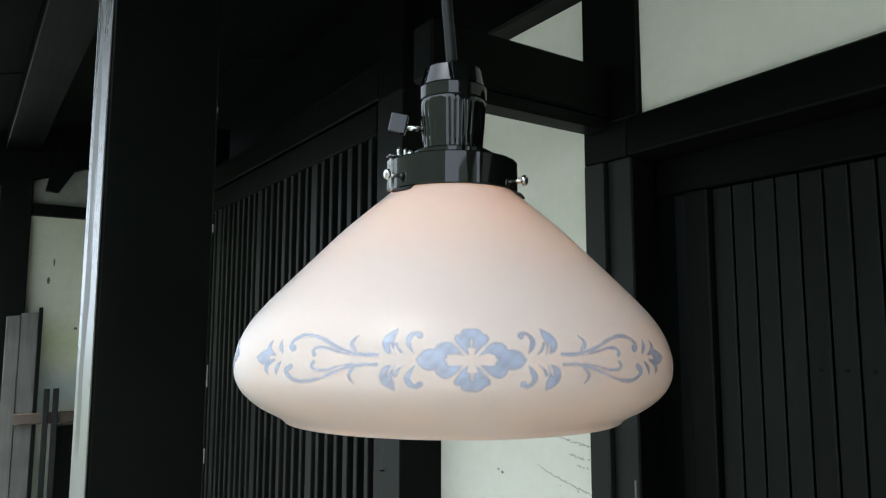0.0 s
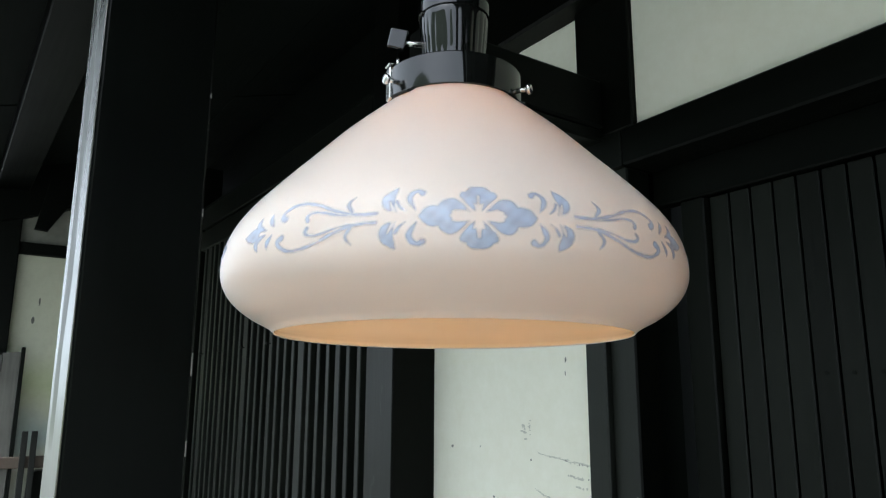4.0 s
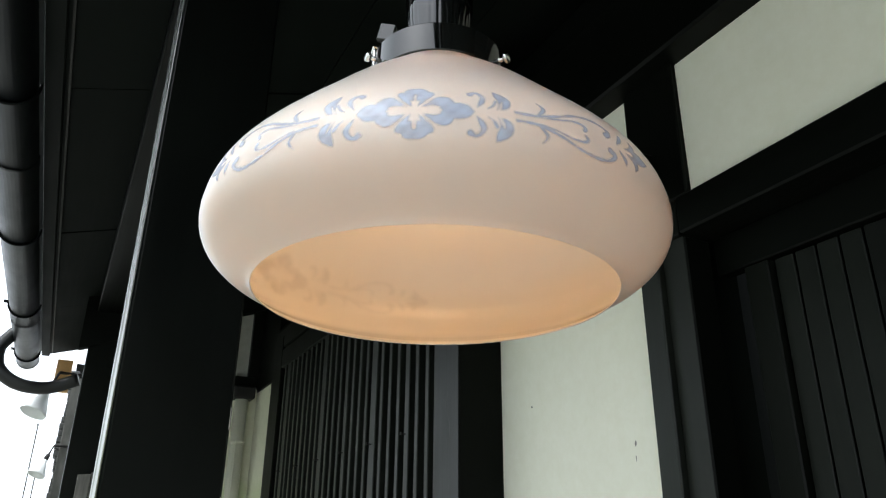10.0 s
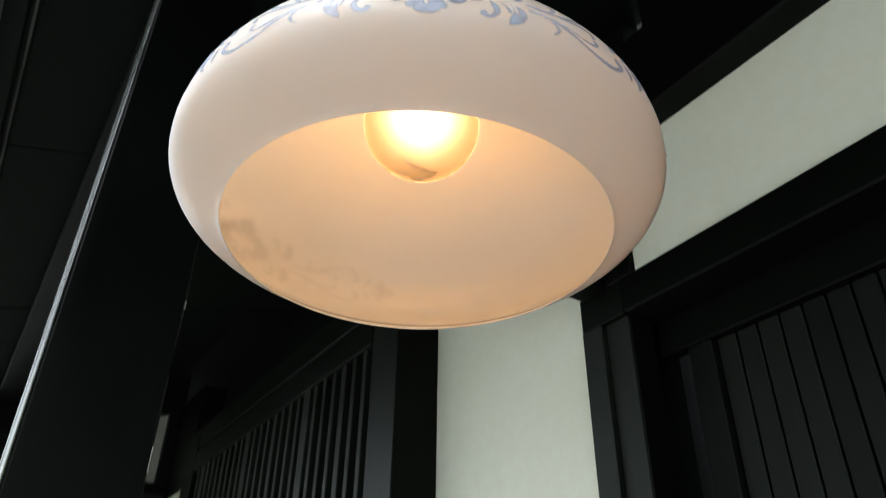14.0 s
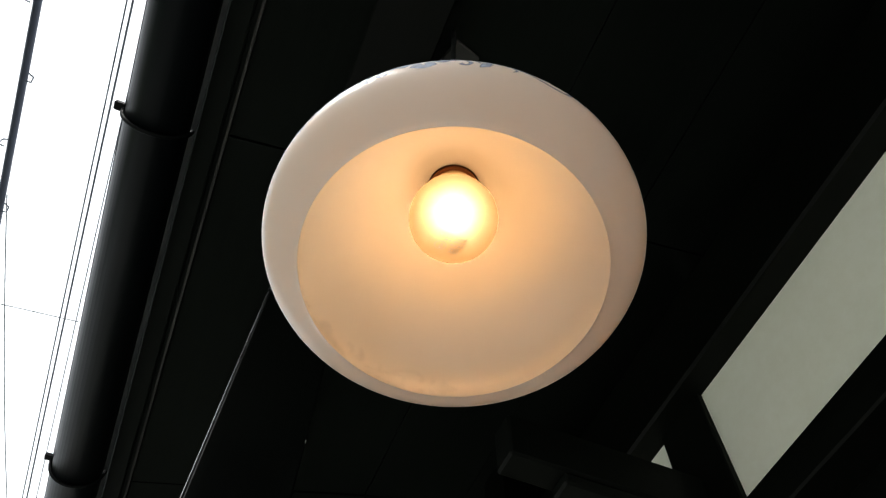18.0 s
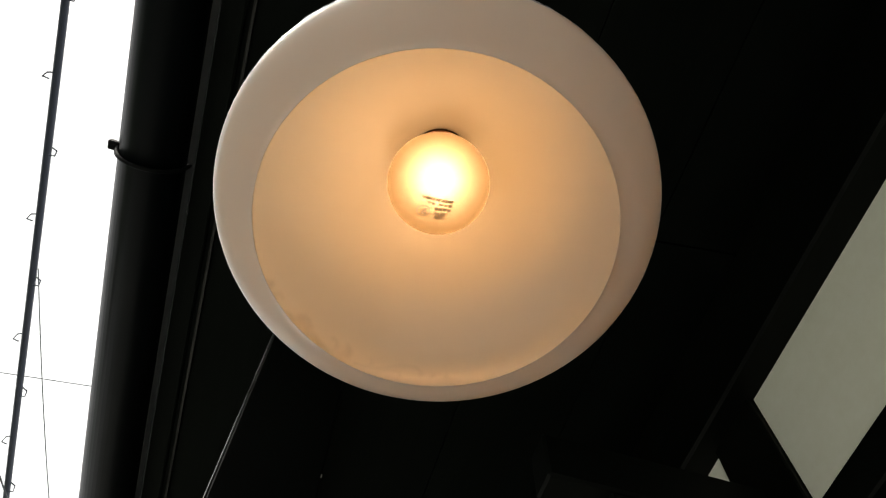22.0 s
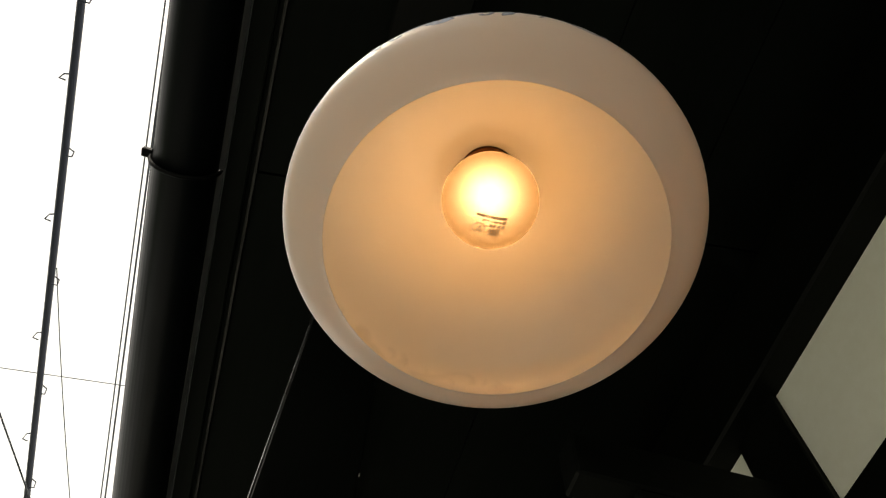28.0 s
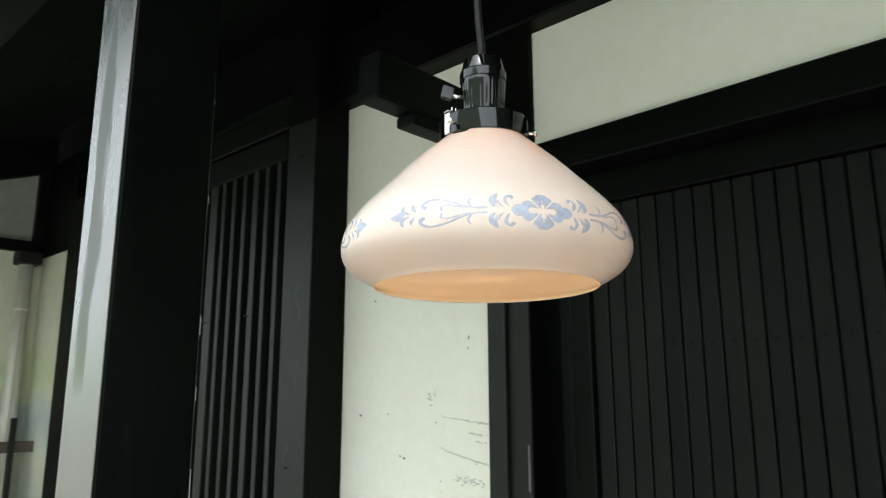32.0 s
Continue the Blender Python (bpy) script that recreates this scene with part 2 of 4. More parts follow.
def stencil_paint(name, dark, light, most=0.88):
    """Sprayed paint: thick in the middle of each stroke, thinning out at its rim."""
    m = surface(name, dark, light, (0.4, 0.55), (120, 120, 120), 40, 0.05)
    n, l = m.node_tree.nodes, m.node_tree.links
    at = n.new("ShaderNodeAttribute")
    at.attribute_name = "cover"
    speck = n.new("ShaderNodeTexNoise")
    speck.inputs["Scale"].default_value = 350
    lift = n.new("ShaderNodeMath")
    lift.operation = "MULTIPLY_ADD"
    lift.inputs[1].default_value, lift.inputs[2].default_value = 0.5, -0.25
    l.new(speck.outputs["Fac"], lift.inputs[0])
    total = n.new("ShaderNodeMath")
    total.operation = "ADD"
    l.new(at.outputs["Fac"], total.inputs[0])
    l.new(lift.outputs[0], total.inputs[1])
    edge = n.new("ShaderNodeMapRange")
    edge.inputs["From Min"].default_value, edge.inputs["From Max"].default_value = 0.1, 0.95
    edge.inputs["To Max"].default_value = most
    l.new(total.outputs[0], edge.inputs["Value"])
    clear = n.new("ShaderNodeBsdfTransparent")
    mix = n.new("ShaderNodeMixShader")
    out = [k for k in n if k.type == "OUTPUT_MATERIAL"][0]
    paint = [k for k in n if k.type == "BSDF_PRINCIPLED"][0]
    l.new(edge.outputs[0], mix.inputs["Fac"])
    l.new(clear.outputs[0], mix.inputs[1])
    l.new(paint.outputs[0], mix.inputs[2])
    l.new(mix.outputs[0], out.inputs["Surface"])
    return m


STENCIL = stencil_paint("grey_blue_stencil_paint", (0.27, 0.32, 0.43), (0.35, 0.405, 0.52))
# thin brown for the shadow the stencil throws through the glass
FLOWER_SHADE = stencil_paint("painted_flower_shade", (0.22, 0.17, 0.13), (0.3, 0.235, 0.18), 0.115)
TAN = surface("tan_bulb_collar", (0.30, 0.15, 0.06), (0.42, 0.22, 0.10), (0.4, 0.6), (90, 90, 90), 30, 0.05, spec=0.2)
BRASS = surface("dark_copper", (0.07, 0.026, 0.010), (0.13, 0.05, 0.02), (0.6, 0.75), (90, 90, 90), 30, 0.05, spec=0.04)
GREYBOARD = surface("weathered_grey_board", (0.05, 0.049, 0.043), (0.15, 0.147, 0.13), (0.7, 0.9), (60, 60, 4), 6.0, 0.3)
PIPE = surface("cream_downpipe", (0.45, 0.44, 0.36), (0.56, 0.55, 0.47), (0.35, 0.5), (20, 20, 4), 4.0, 0.05)
BROWN = surface("brown_rail_wood", (0.05, 0.035, 0.025), (0.1, 0.075, 0.055), (0.5, 0.7), (60, 3, 60), 6.0, 0.2)
BARE = surface("bare_cut_timber", (0.5, 0.28, 0.1), (0.62, 0.38, 0.16), (0.6, 0.8), (40, 40, 40), 6.0, 0.2)
WHITEMETAL = surface("white_enamel_metal", (0.6, 0.62, 0.62), (0.72, 0.73, 0.73), (0.3, 0.45), (30, 30, 30), 6.0, 0.03)
GRIME = surface("dark_mark", (0.05, 0.05, 0.046), (0.16, 0.16, 0.14), (0.8, 0.9), (200, 200, 200), 60, 0.1)
TILE = surface("grey_roof_tile", (0.08, 0.085, 0.09), (0.15, 0.155, 0.16), (0.4, 0.6), (30, 30, 30), 5.0, 0.1)


def opal_glass(name, rough, ior, through_colour):
    m, n, l = material(name)
    tc = n.new("ShaderNodeTexCoord")
    noise_node = n.new("ShaderNodeTexNoise")
    noise_node.inputs["Scale"].default_value = 9
    noise_node.inputs["Detail"].default_value = 3
    l.new(tc.outputs["Object"], noise_node.inputs["Vector"])
    col = ramp(n, [(0.3, (0.785, 0.785, 0.77)), (0.7, (0.83, 0.83, 0.815))])
    l.new(noise_node.outputs["Fac"], col.inputs["Fac"])
    dif = n.new("ShaderNodeBsdfDiffuse")
    tra = n.new("ShaderNodeBsdfTranslucent")
    tra.inputs["Color"].default_value = (*through_colour, 1)
    l.new(col.outputs[0], dif.inputs["Color"])
    mix = n.new("ShaderNodeMixShader")
    mix.inputs["Fac"].default_value = 0.55
    l.new(dif.outputs[0], mix.inputs[1])
    l.new(tra.outputs[0], mix.inputs[2])
    glo = n.new("ShaderNodeBsdfGlossy")
    glo.inputs["Roughness"].default_value = rough
    fre = n.new("ShaderNodeFresnel")
    fre.inputs["IOR"].default_value = ior
    top = n.new("ShaderNodeMixShader")
    l.new(fre.outputs[0], top.inputs["Fac"])
    l.new(mix.outputs[0], top.inputs[1])
    l.new(glo.outputs[0], top.inputs[2])
    out = n.new("ShaderNodeOutputMaterial")
    l.new(top.outputs[0], out.inputs["Surface"])
    return m


def glow(name, color, strength):
    m, n, l = material(name)
    e = n.new("ShaderNodeEmission")
    e.inputs["Color"].default_value = (*color, 1)
    e.inputs["Strength"].default_value = strength
    out = n.new("ShaderNodeOutputMaterial")
    l.new(e.outputs[0], out.inputs["Surface"])
    return m


def bulb_glass():
    """Frosted envelope: the core shines through it, and it scatters the rest."""
    m, n, l = material("frosted_bulb_glass")
    r = n.new("ShaderNodeBsdfRefraction")
    r.distribution = "BECKMANN"
    r.inputs["Roughness"].default_value = 0.54
    r.inputs["IOR"].default_value = 2.0
    r.inputs["Color"].default_value = (0.027, 0.0205, 0.0145, 1)
    e = n.new("ShaderNodeBsdfTranslucent")
    e.inputs["Color"].default_value = (0.95, 0.60, 0.27, 1)
    a = n.new("ShaderNodeMixShader")
    a.inputs["Fac"].default_value = 0.053
    l.new(r.outputs[0], a.inputs[1])
    l.new(e.outputs[0], a.inputs[2])
    out = n.new("ShaderNodeOutputMaterial")
    l.new(a.outputs[0], out.inputs["Surface"])
    return m


OPAL = opal_glass("white_opal_glass_satin", 0.34, 1.3, (0.89, 0.745, 0.58))
OPAL_INSIDE = opal_glass("white_opal_glass_polished", 0.1, 1.42, (0.95, 0.785, 0.62))
BULB_GLASS = bulb_glass()
BULB_CORE = glow("lamp_core", (1.0, 0.67, 0.40), 200.0)


# ---- mesh helpers ----
def part(name, bm, mat, parent=None, label="", smooth=False):
    me = bpy.data.meshes.new(name)
    bmesh.ops.recalc_face_normals(bm, faces=bm.faces)
    bm.to_mesh(me)
    bm.free()
    me.materials.append(mat)
    if smooth:
        for poly in me.polygons:
            poly.use_smooth = True
    ob = new(name, me)
    if parent is not None:
        ob.parent = parent
    if label:
        tagged(ob, label)
    return ob


def thing(name, label, category, kind="", group="", at=(0, 0, 0)):
    ob = new(name)
    ob.location = at
    return tagged(ob, label, category, group, kind)


def box_bm(x0, x1, y0, y1, z0, z1, bevel=0.003, bm=None, seg=1):
    b = bmesh.new()
    vs = [b.verts.new((x, y, z)) for x in (x0, x1) for y in (y0, y1) for z in (z0, z1)]
    for q in ((0, 1, 3, 2), (4, 6, 7, 5), (0, 4, 5, 1), (2, 3, 7, 6), (0, 2, 6, 4), (1, 5, 7, 3)):
        b.faces.new([vs[i] for i in q])
    if bevel:
        bmesh.ops.bevel(b, geom=b.edges[:], offset=bevel, segments=seg, affect="EDGES")
    if bm is None:
        return b
    me = bpy.data.meshes.new("scratch")
    b.to_mesh(me)
    b.free()
    bm.from_mesh(me)
    bpy.data.meshes.remove(me)
    return bm


def box(name, x0, x1, y0, y1, z0, z1, mat, parent=None, bevel=0.003, label=""):
    return part(name, box_bm(x0, x1, y0, y1, z0, z1, bevel), mat, parent, label)


def lathe_bm(profile, seg=64, closed=False, flute=0, depth=0.0, z0=-9e9, z1=9e9):
    bm = bmesh.new()
    rings = []
    for r, z in profile:
        ring = []
        for i in range(seg):
            a = 2 * math.pi * i / seg
            rr = r
            if flute and z0 < z < z1:
                rr = r - depth * abs(math.sin(a * flute / 2)) ** 6
            ring.append(bm.verts.new((rr * math.cos(a), rr * math.sin(a), z)))
        rings.append(ring)
    pairs = list(zip(rings, rings[1:])) + ([(rings[-1], rings[0])] if closed else [])
    for p, q in pairs:
        for i in range(seg):
            j = (i + 1) % seg
            bm.faces.new((p[i], p[j], q[j], q[i]))
    if not closed:
        if profile[0][0] > 1e-4:
            bm.faces.new(rings[0][::-1])
        if profile[-1][0] > 1e-4:
            bm.faces.new(rings[-1])
    return bm


def tube_bm(points, radius, seg=10, bm=None):
    bm = bm or bmesh.new()
    pts = [Vector(p) for p in points]
    rings = []
    up = Vector((0.31, 0.17, 0.93)).normalized()
    for i, p in enumerate(pts):
        d = (pts[min(i + 1, len(pts) - 1)] - pts[max(i - 1, 0)]).normalized()
        u = d.cross(up)
        if u.length < 0.1:
            u = d.cross(Vector((1, 0, 0)))
        u.normalize()
        v = d.cross(u)
        rad = radius[i] if isinstance(radius, (list, tuple)) else radius
        rings.append([bm.verts.new(p + rad * (math.cos(a) * u + math.sin(a) * v)) for a in (2 * math.pi * k / seg for k in range(seg))])
    for p, q in zip(rings, rings[1:]):
        for i in range(seg):
            j = (i + 1) % seg
            bm.faces.new((p[i], p[j], q[j], q[i]))
    bm.faces.new(rings[0][::-1])
    bm.faces.new(rings[-1])
    return bm


def spline(points, steps=8):
    """Catmull-Rom through the points."""
    pts = [Vector(p) for p in points]
    ext = [2 * pts[0] - pts[1]] + pts + [2 * pts[-1] - pts[-2]]
    out = []
    for i in range(1, len(ext) - 2):
        a, b, c, d = ext[i - 1:i + 3]
        for k in range(steps):
            t = k / steps
            out.append(0.5 * (2 * b + (c - a) * t + (2 * a - 5 * b + 4 * c - d) * t * t + (3 * b - a - 3 * c + d) * t ** 3))
    out.append(pts[-1])
    return out


# ---- ground ----
box("ground", -60, 60, -60, 120, -0.3, 0.0, ASPHALT, None, 0)
tagged(bpy.data.objects["ground"], "pale paved street running past the house", "ground", kind="structure")

# ---- plain wall that closes the far side of the street ----
GREENWALL = surface("grey_green_wall", (0.25, 0.29, 0.21), (0.36, 0.40, 0.31), (0.7, 0.9), (6, 6, 6), 0.6, 0.2)
opp = box("wall_opposite", -7.8, -7.5, -7.0, 12.0, 0.0, 5.4, GREENWALL, None, 0)
end = box("wall_street_end", -9.0, 2.5, -20.3, -20.0, 0.0, 7.0, GREENWALL, None, 0)
tagged(end, "plain grey-green wall closing the street", "wall", kind="structure")
tagged(opp, "plain grey-green wall across the street", "wall", kind="structure")

# ---- the house front ----
X_WALL = 0.80
front = thing("wall_front", "white lime plaster house front between black timbers", "wall", "structure")
box("plaster_panel", X_WALL, X_WALL + 0.1, -3.4, 0.5045, 2.19, 2.5, PLASTER, front, 0.002)
box("plaster_panel", X_WALL, X_WALL + 0.1, 0.64, 1.22, 0.0, 2.5, PLASTER, front, 0.002)
box("post", 0.786, 0.822, 0.599, 0.652, 0.0, 2.124, WOOD_LIT, front, 0.003)
# black jamb with a paler skin for its lit street side
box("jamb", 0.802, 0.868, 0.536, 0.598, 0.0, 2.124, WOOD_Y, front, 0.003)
box("jamb_face", 0.7995, 0.8018, 0.5375, 0.5965, 0.0, 2.124, WOOD_LIT, front, 0.0008, "grey face of the door jamb, street light painted in")
box("pocket_lining", 0.824, 0.929, 0.604, 0.639, 0.0, 2.124, SOFFIT, front, 0)
box("upper_post", 0.788, 0.93, 0.505, 0.652, 2.2, 2.7, WOOD_Z, front, 0.003)
box("post_foot", 0.788, 0.93, 0.537, 0.652, 2.125, 2.199, WOOD_Z, front, 0.002)
# the lintel rises a little towards the far side of the door
bm = box_bm(0.786, 0.93, -3.4, 0.535, 2.125, 2.199, 0.004)
for v in bm.verts:
    if v.co.z > 2.16:
        v.co.z += 0.0025 + 0.012 * (0.5 - v.co.y)
part("lintel", bm, WOOD_Y, front)
box("head_beam", 0.74, 0.93, -3.4, 1.25, 2.5, 2.72, WOOD_Y, front, 0.006)
box("wall_core", 0.93, 1.0, -3.9, 0.47, 0, 3.4, SOFFIT, front, 0)
box("wall_core", 0.93, 1.0, 0.536, 4.6, 0, 3.4, SOFFIT, front, 0)
box("dark_recess", 1.3, 1.35, 0.3, 0.7, 0, 3.4, SOFFIT, front, 0)

# ---- boarded door in its recess ----
door = thing("door_1", "closed black boarded sliding door with vertical planks", "door", "structure")
box("backing", 0.905, 0.925, -3.4, 0.47, 0, 2.125, WOOD_Z, door, 0)
box("top_rail", 0.87, 0.904, -3.4, 0.53, 2.05, 2.126, WOOD_Y, door, 0.003)
box("stile", 0.872, 0.904, 0.418, 0.47, 0, 2.049, WOOD_Z, door, 0.003)
for k in range(40):
    y1 = 0.414 - 0.0427 * k
    box("plank", 0.886, 0.904, y1 - 0.0385, y1, 0, 2.048, DOOR, door, 0.002)
    if k > 3:
        part("nail", tube_bm([(0.886, y1 - 0.02, 1.715), (0.8845, y1 - 0.02, 1.715)], 0.0036, 8), SOFFIT, door)

# ---- projecting lattice bay ----
X_BAY = 0.672
bay = thing("lattice_bay", "black wooden lattice bay window projecting from the wall", "bay window", "structure")
# post split by light: paler lit face, black shaded sides and head
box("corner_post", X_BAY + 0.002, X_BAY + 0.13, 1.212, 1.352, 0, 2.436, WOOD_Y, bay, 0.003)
box("post_face", X_BAY - 0.0005, X_BAY + 0.0018, 1.2135, 1.3505, 0, 2.436, WOOD_LIT, bay, 0.0008, "grey face of the corner post, street light painted in")
box("post_head", X_BAY + 0.001, X_BAY + 0.13, 1.213, 1.352, 2.437, 2.93, WOOD_Y, bay, 0.003, "upper end of the corner post, eaves shade painted in")
box("side_board", X_BAY + 0.13, 0.93, 1.222, 1.34, 0, 2.93, WOOD_Z, bay, 0)
box("backing", 0.74, 0.76, 1.353, 3.12, 0, 2.53, SOFFIT, bay, 0)
box("top_rail", X_BAY - 0.004, X_BAY + 0.05, 1.353, 2.97, 2.338, 2.428, WOOD_Z, bay, 0.003)
box("head_board", X_BAY + 0.001, X_BAY + 0.06, 1.353, 3.12, 2.443, 2.54, WOOD_Z, bay, 0.004)
box("bay_roof", X_BAY + 0.01, 0.929, 1.353, 3.12, 2.541, 2.56, SOFFIT, bay, 0.002)
for k in range(24):
    y = 1.40 + 0.0655 * k
    w = 0.0175 if k % 4 != 2 else (0.024 if k % 8 == 2 else 0.038)
    box("slat", X_BAY + 0.002, X_BAY + 0.03, y - w / 1.6, y + w / 1.6, 0, 2.338, WOOD_LIT, bay, 0.002)

# ---- bracket arm over the lamp ----
arm = thing("bracket_arm", "black timber bracket arm projecting from the post", "bracket")
box("beam", 0.352, 0.785, 0.574, 0.637, 2.213, 2.317, WOOD_X, arm, 0.005)
box("corbel", 0.46, 0.785, 0.577, 0.635, 2.186, 2.2125, WOOD_X, arm, 0.005)

# ---- free-standing eaves post ----
post = thing("eaves_post", "square varnished black timber post under the eaves", "post", "structure")
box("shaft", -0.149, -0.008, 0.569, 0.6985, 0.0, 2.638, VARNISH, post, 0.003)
box("street_face", -0.1515, -0.1492, 0.5705, 0.697, 0.0, 2.638, POST_SHEEN, post, 0.001, "worn streaky grey face with the sky's sheen painted in")

# ---- soffit, purlin, fascia, roof edge ----
def slope(x):
    return 2.665 + 0.29 * (x + 0.345)


def slanted(x0, x1, y0, y1, lift, thick, gap=0.0):
    bm = bmesh.new()
    v = [bm.verts.new((x, y, slope(x) + lift + h)) for h in (0, thick) for x, y in ((x0, y0), (x1, y0), (x1, y1), (x0, y1))]
    for q in ((0, 1, 2, 3), (4, 7, 6, 5), (0, 4, 5, 1), (1, 5, 6, 2), (2, 6, 7, 3), (3, 7, 4, 0)):
        bm.faces.new([v[i] for i in q])
    return bm


bm = bmesh.new()
for k in range(8):
    ya, yb = 0.4 - 1.08 * 4 + 1.08 * k, 0.4 - 1.08 * 3 + 1.08 * k - 0.006
    for i in range(4):
        xa = -0.345 + 0.3325 * i
        me = bpy.data.meshes.new("scratch")
        t = slanted(xa, xa + 0.329, ya, yb, 0.0015 * ((i + k) % 3), 0.02)
        t.to_mesh(me)
        t.free()
        bm.from_mesh(me)
        bpy.data.meshes.remove(me)
soffit = part("ceiling", bm, SOFFIT)
tagged(soffit, "black boarded soffit under the eaves with open joints", "ceiling", kind="structure")
roof = part("roof", slanted(-0.43, 1.05, -3.95, 4.7, 0.026, 0.1), TILE)
tagged(roof, "grey roof deck above the black soffit", "roof", kind="structure")
eaves = thing("eaves_timber", "black eaves timbers carrying the soffit", "beam", "structure")
box("purlin", -0.148, -0.01, -3.9, 4.68, 2.64, 2.742, WOOD_Y, eaves, 0.004)
box("fascia", -0.398, -0.352, -3.92, 4.68, 2.64, 2.70, SOFFIT, eaves, 0.003)
part("fascia_trim", slanted(-0.352, -0.338, -3.92, 4.68, -0.006, 0.005), SOFFIT, eaves)
DRIP = surface("worn_drip_edge", (0.0022, 0.0025, 0.0024), (0.06, 0.06, 0.056), (0.35, 0.5), (4, 9, 4), 5.0, 0.05, spec=0.2)
part("drip_edge", slanted(-0.3435, -0.3382, -3.92, 4.66, -0.012, 0.0055), DRIP, eaves, "thin worn pale drip edge")
box("cut_end", -0.302, -0.214, 4.69, 4.72, 2.43, 2.632, BARE, eaves, 0.002, "pale cut end of a timber")

gutter = thing("gutter", "dark half-round metal roof gutter on iron hooks", "gutter", "structure")
GX, GZ, GR = -0.462, 2.60, 0.062


def trough(y0, y1, r):
    bm = bmesh.new()
    ends = [[bm.verts.new((GX + q * math.cos(a), y, GZ + q * math.sin(a))) for q, a in [(r, math.pi + math.pi * i / 20) for i in range(21)] + [(r - 0.003, 2 * math.pi - math.pi * i / 20) for i in range(21)]] for y in (y0, y1)]
    n = len(ends[0])
    for i in range(n):
        j = (i + 1) % n
        bm.faces.new((ends[0][i], ends[0][j], ends[1][j], ends[1][i]))
    bm.faces.new(ends[1])
    return bm


part("trough", trough(-3.9, 4.62, GR), GUTTER, gutter, smooth=True)
part("bead", tube_bm([(GX - GR, -3.9, GZ + 0.001), (GX - GR, 4.62, GZ + 0.001)], 0.005, 8), GUTTER, gutter, smooth=True)
for y in (1.80, 3.62):
    part("joint_sleeve", trough(y - 0.03, y + 0.03, GR + 0.003), GUTTER, gutter, smooth=True)
for k in range(-4, 5):
    y = 0.39 + 1.0 * k
    arc = [(GX + (GR + 0.004) * math.cos(a), y, GZ + (GR + 0.004) * math.sin(a)) for a in (math.pi * (0.97 + 1.06 * i / 16) for i in range(17))]
    hook = part("hook", tube_bm(arc, 0.0042, 8), HOOK, gutter, "dark iron gutter hook", smooth=True)
    part("hook_tip", box_bm(GX - GR - 0.024, GX - GR - 0.003, y - 0.009, y + 0.009, GZ - 0.004, GZ + 0.008, 0.002), HOOK, hook)
part("end_cap", trough(4.621, 4.63, GR + 0.002), WHITEMETAL, gutter, "pale gutter end cap")

# ---- pendant lamp ----
Z_EQ = 1.75
OUTER = [(0.0425, 0.1245), (0.05, 0.1178), (0.077, 0.0945), (0.1005, 0.0712), (0.118, 0.0537), (0.131, 0.040), (0.1405, 0.0282), (0.1467, 0.0165), (0.1495, 0.0055), (0.150, -0.001), (0.149, -0.0085), (0.1448, -0.0165), (0.138, -0.0232), (0.131, -0.028), (0.124, -0.0316), (0.1195, -0.0341), (0.1172, -0.0361), (0.1163, -0.0372)]


def shade_radius(z):
    for (r0, z0), (r1, z1) in zip(OUTER, OUTER[1:]):
        if z1 <= z <= z0:
            return r0 + (r1 - r0) * (z - z0) / (z1 - z0)
    return OUTER[0][0]


lamp = thing("pendant_lamp", "lit pendant lamp with white opal glass shade and blue flower stencil", "lamp", at=(0, 0, Z_EQ))
dense = [tuple(p[:2]) for p in spline([(r, z, 0) for r, z in OUTER], 3)]
inner = []
for i in range(1, len(dense) - 1):
    tr, tz = dense[i + 1][0] - dense[i - 1][0], dense[i + 1][1] - dense[i - 1][1]
    ln = math.hypot(tr, tz)
    thin = 0.0028 if dense[i][1] > -0.02 else max(0.0008, 0.0028 - (-0.02 - dense[i][1]) * 0.16)
    inner.append((dense[i][0] + thin * tz / ln, dense[i][1] - thin * tr / ln))
inner = [(0.0300, 0.1240), (0.0254, 0.1232), (0.0242, 0.1216), (0.0256, 0.1203), (0.0320, 0.1195), (0.0380, 0.1184), (0.0440, 0.1166)] + [q for q in inner if q[0] > 0.0495]
shade = part("shade", lathe_bm(dense + inner[::-1], 96, closed=True), OPAL, lamp, "white opal glass shade", smooth=True)
shade.data.materials.append(OPAL_INSIDE)
for poly in shade.data.polygons:
    poly.material_index = int(poly.index >= 96 * len(dense))
BZ, BR = 0.0582, 0.0386
bulb_prof = [(0.0208, 0.1160), (0.0222, 0.1065), (0.0266, 0.095), (0.0326, 0.083)] + [(BR * math.cos(a), BZ + BR * math.sin(a)) for a in (radians(d) for d in (28, 12, 0, -12, -26, -40, -54, -68, -80))] + [(0.0004, BZ - BR)]
bulb = part("bulb", lathe_bm([tuple(p[:2]) for p in spline([(r, z, 0) for r, z in bulb_prof], 3)], 48), BULB_GLASS, lamp, "glowing frosted light bulb", smooth=True)
part("core", lathe_bm([(0.0005, 0.014 + BZ), (0.005, 0.012 + BZ), (0.0078, 0.008 + BZ), (0.0078, 0.002 + BZ), (0.005, -0.003 + BZ), (0.0005, -0.005 + BZ)], 24), BULB_CORE, bulb, smooth=True)
base = part("base", lathe_bm([(0.0135, 0.150), (0.0135, 0.124), (0.0225, 0.1205), (0.0225, 0.1185), (0.010, 0.1165)], 32), TAN, bulb, "copper-coloured bulb base", smooth=True)
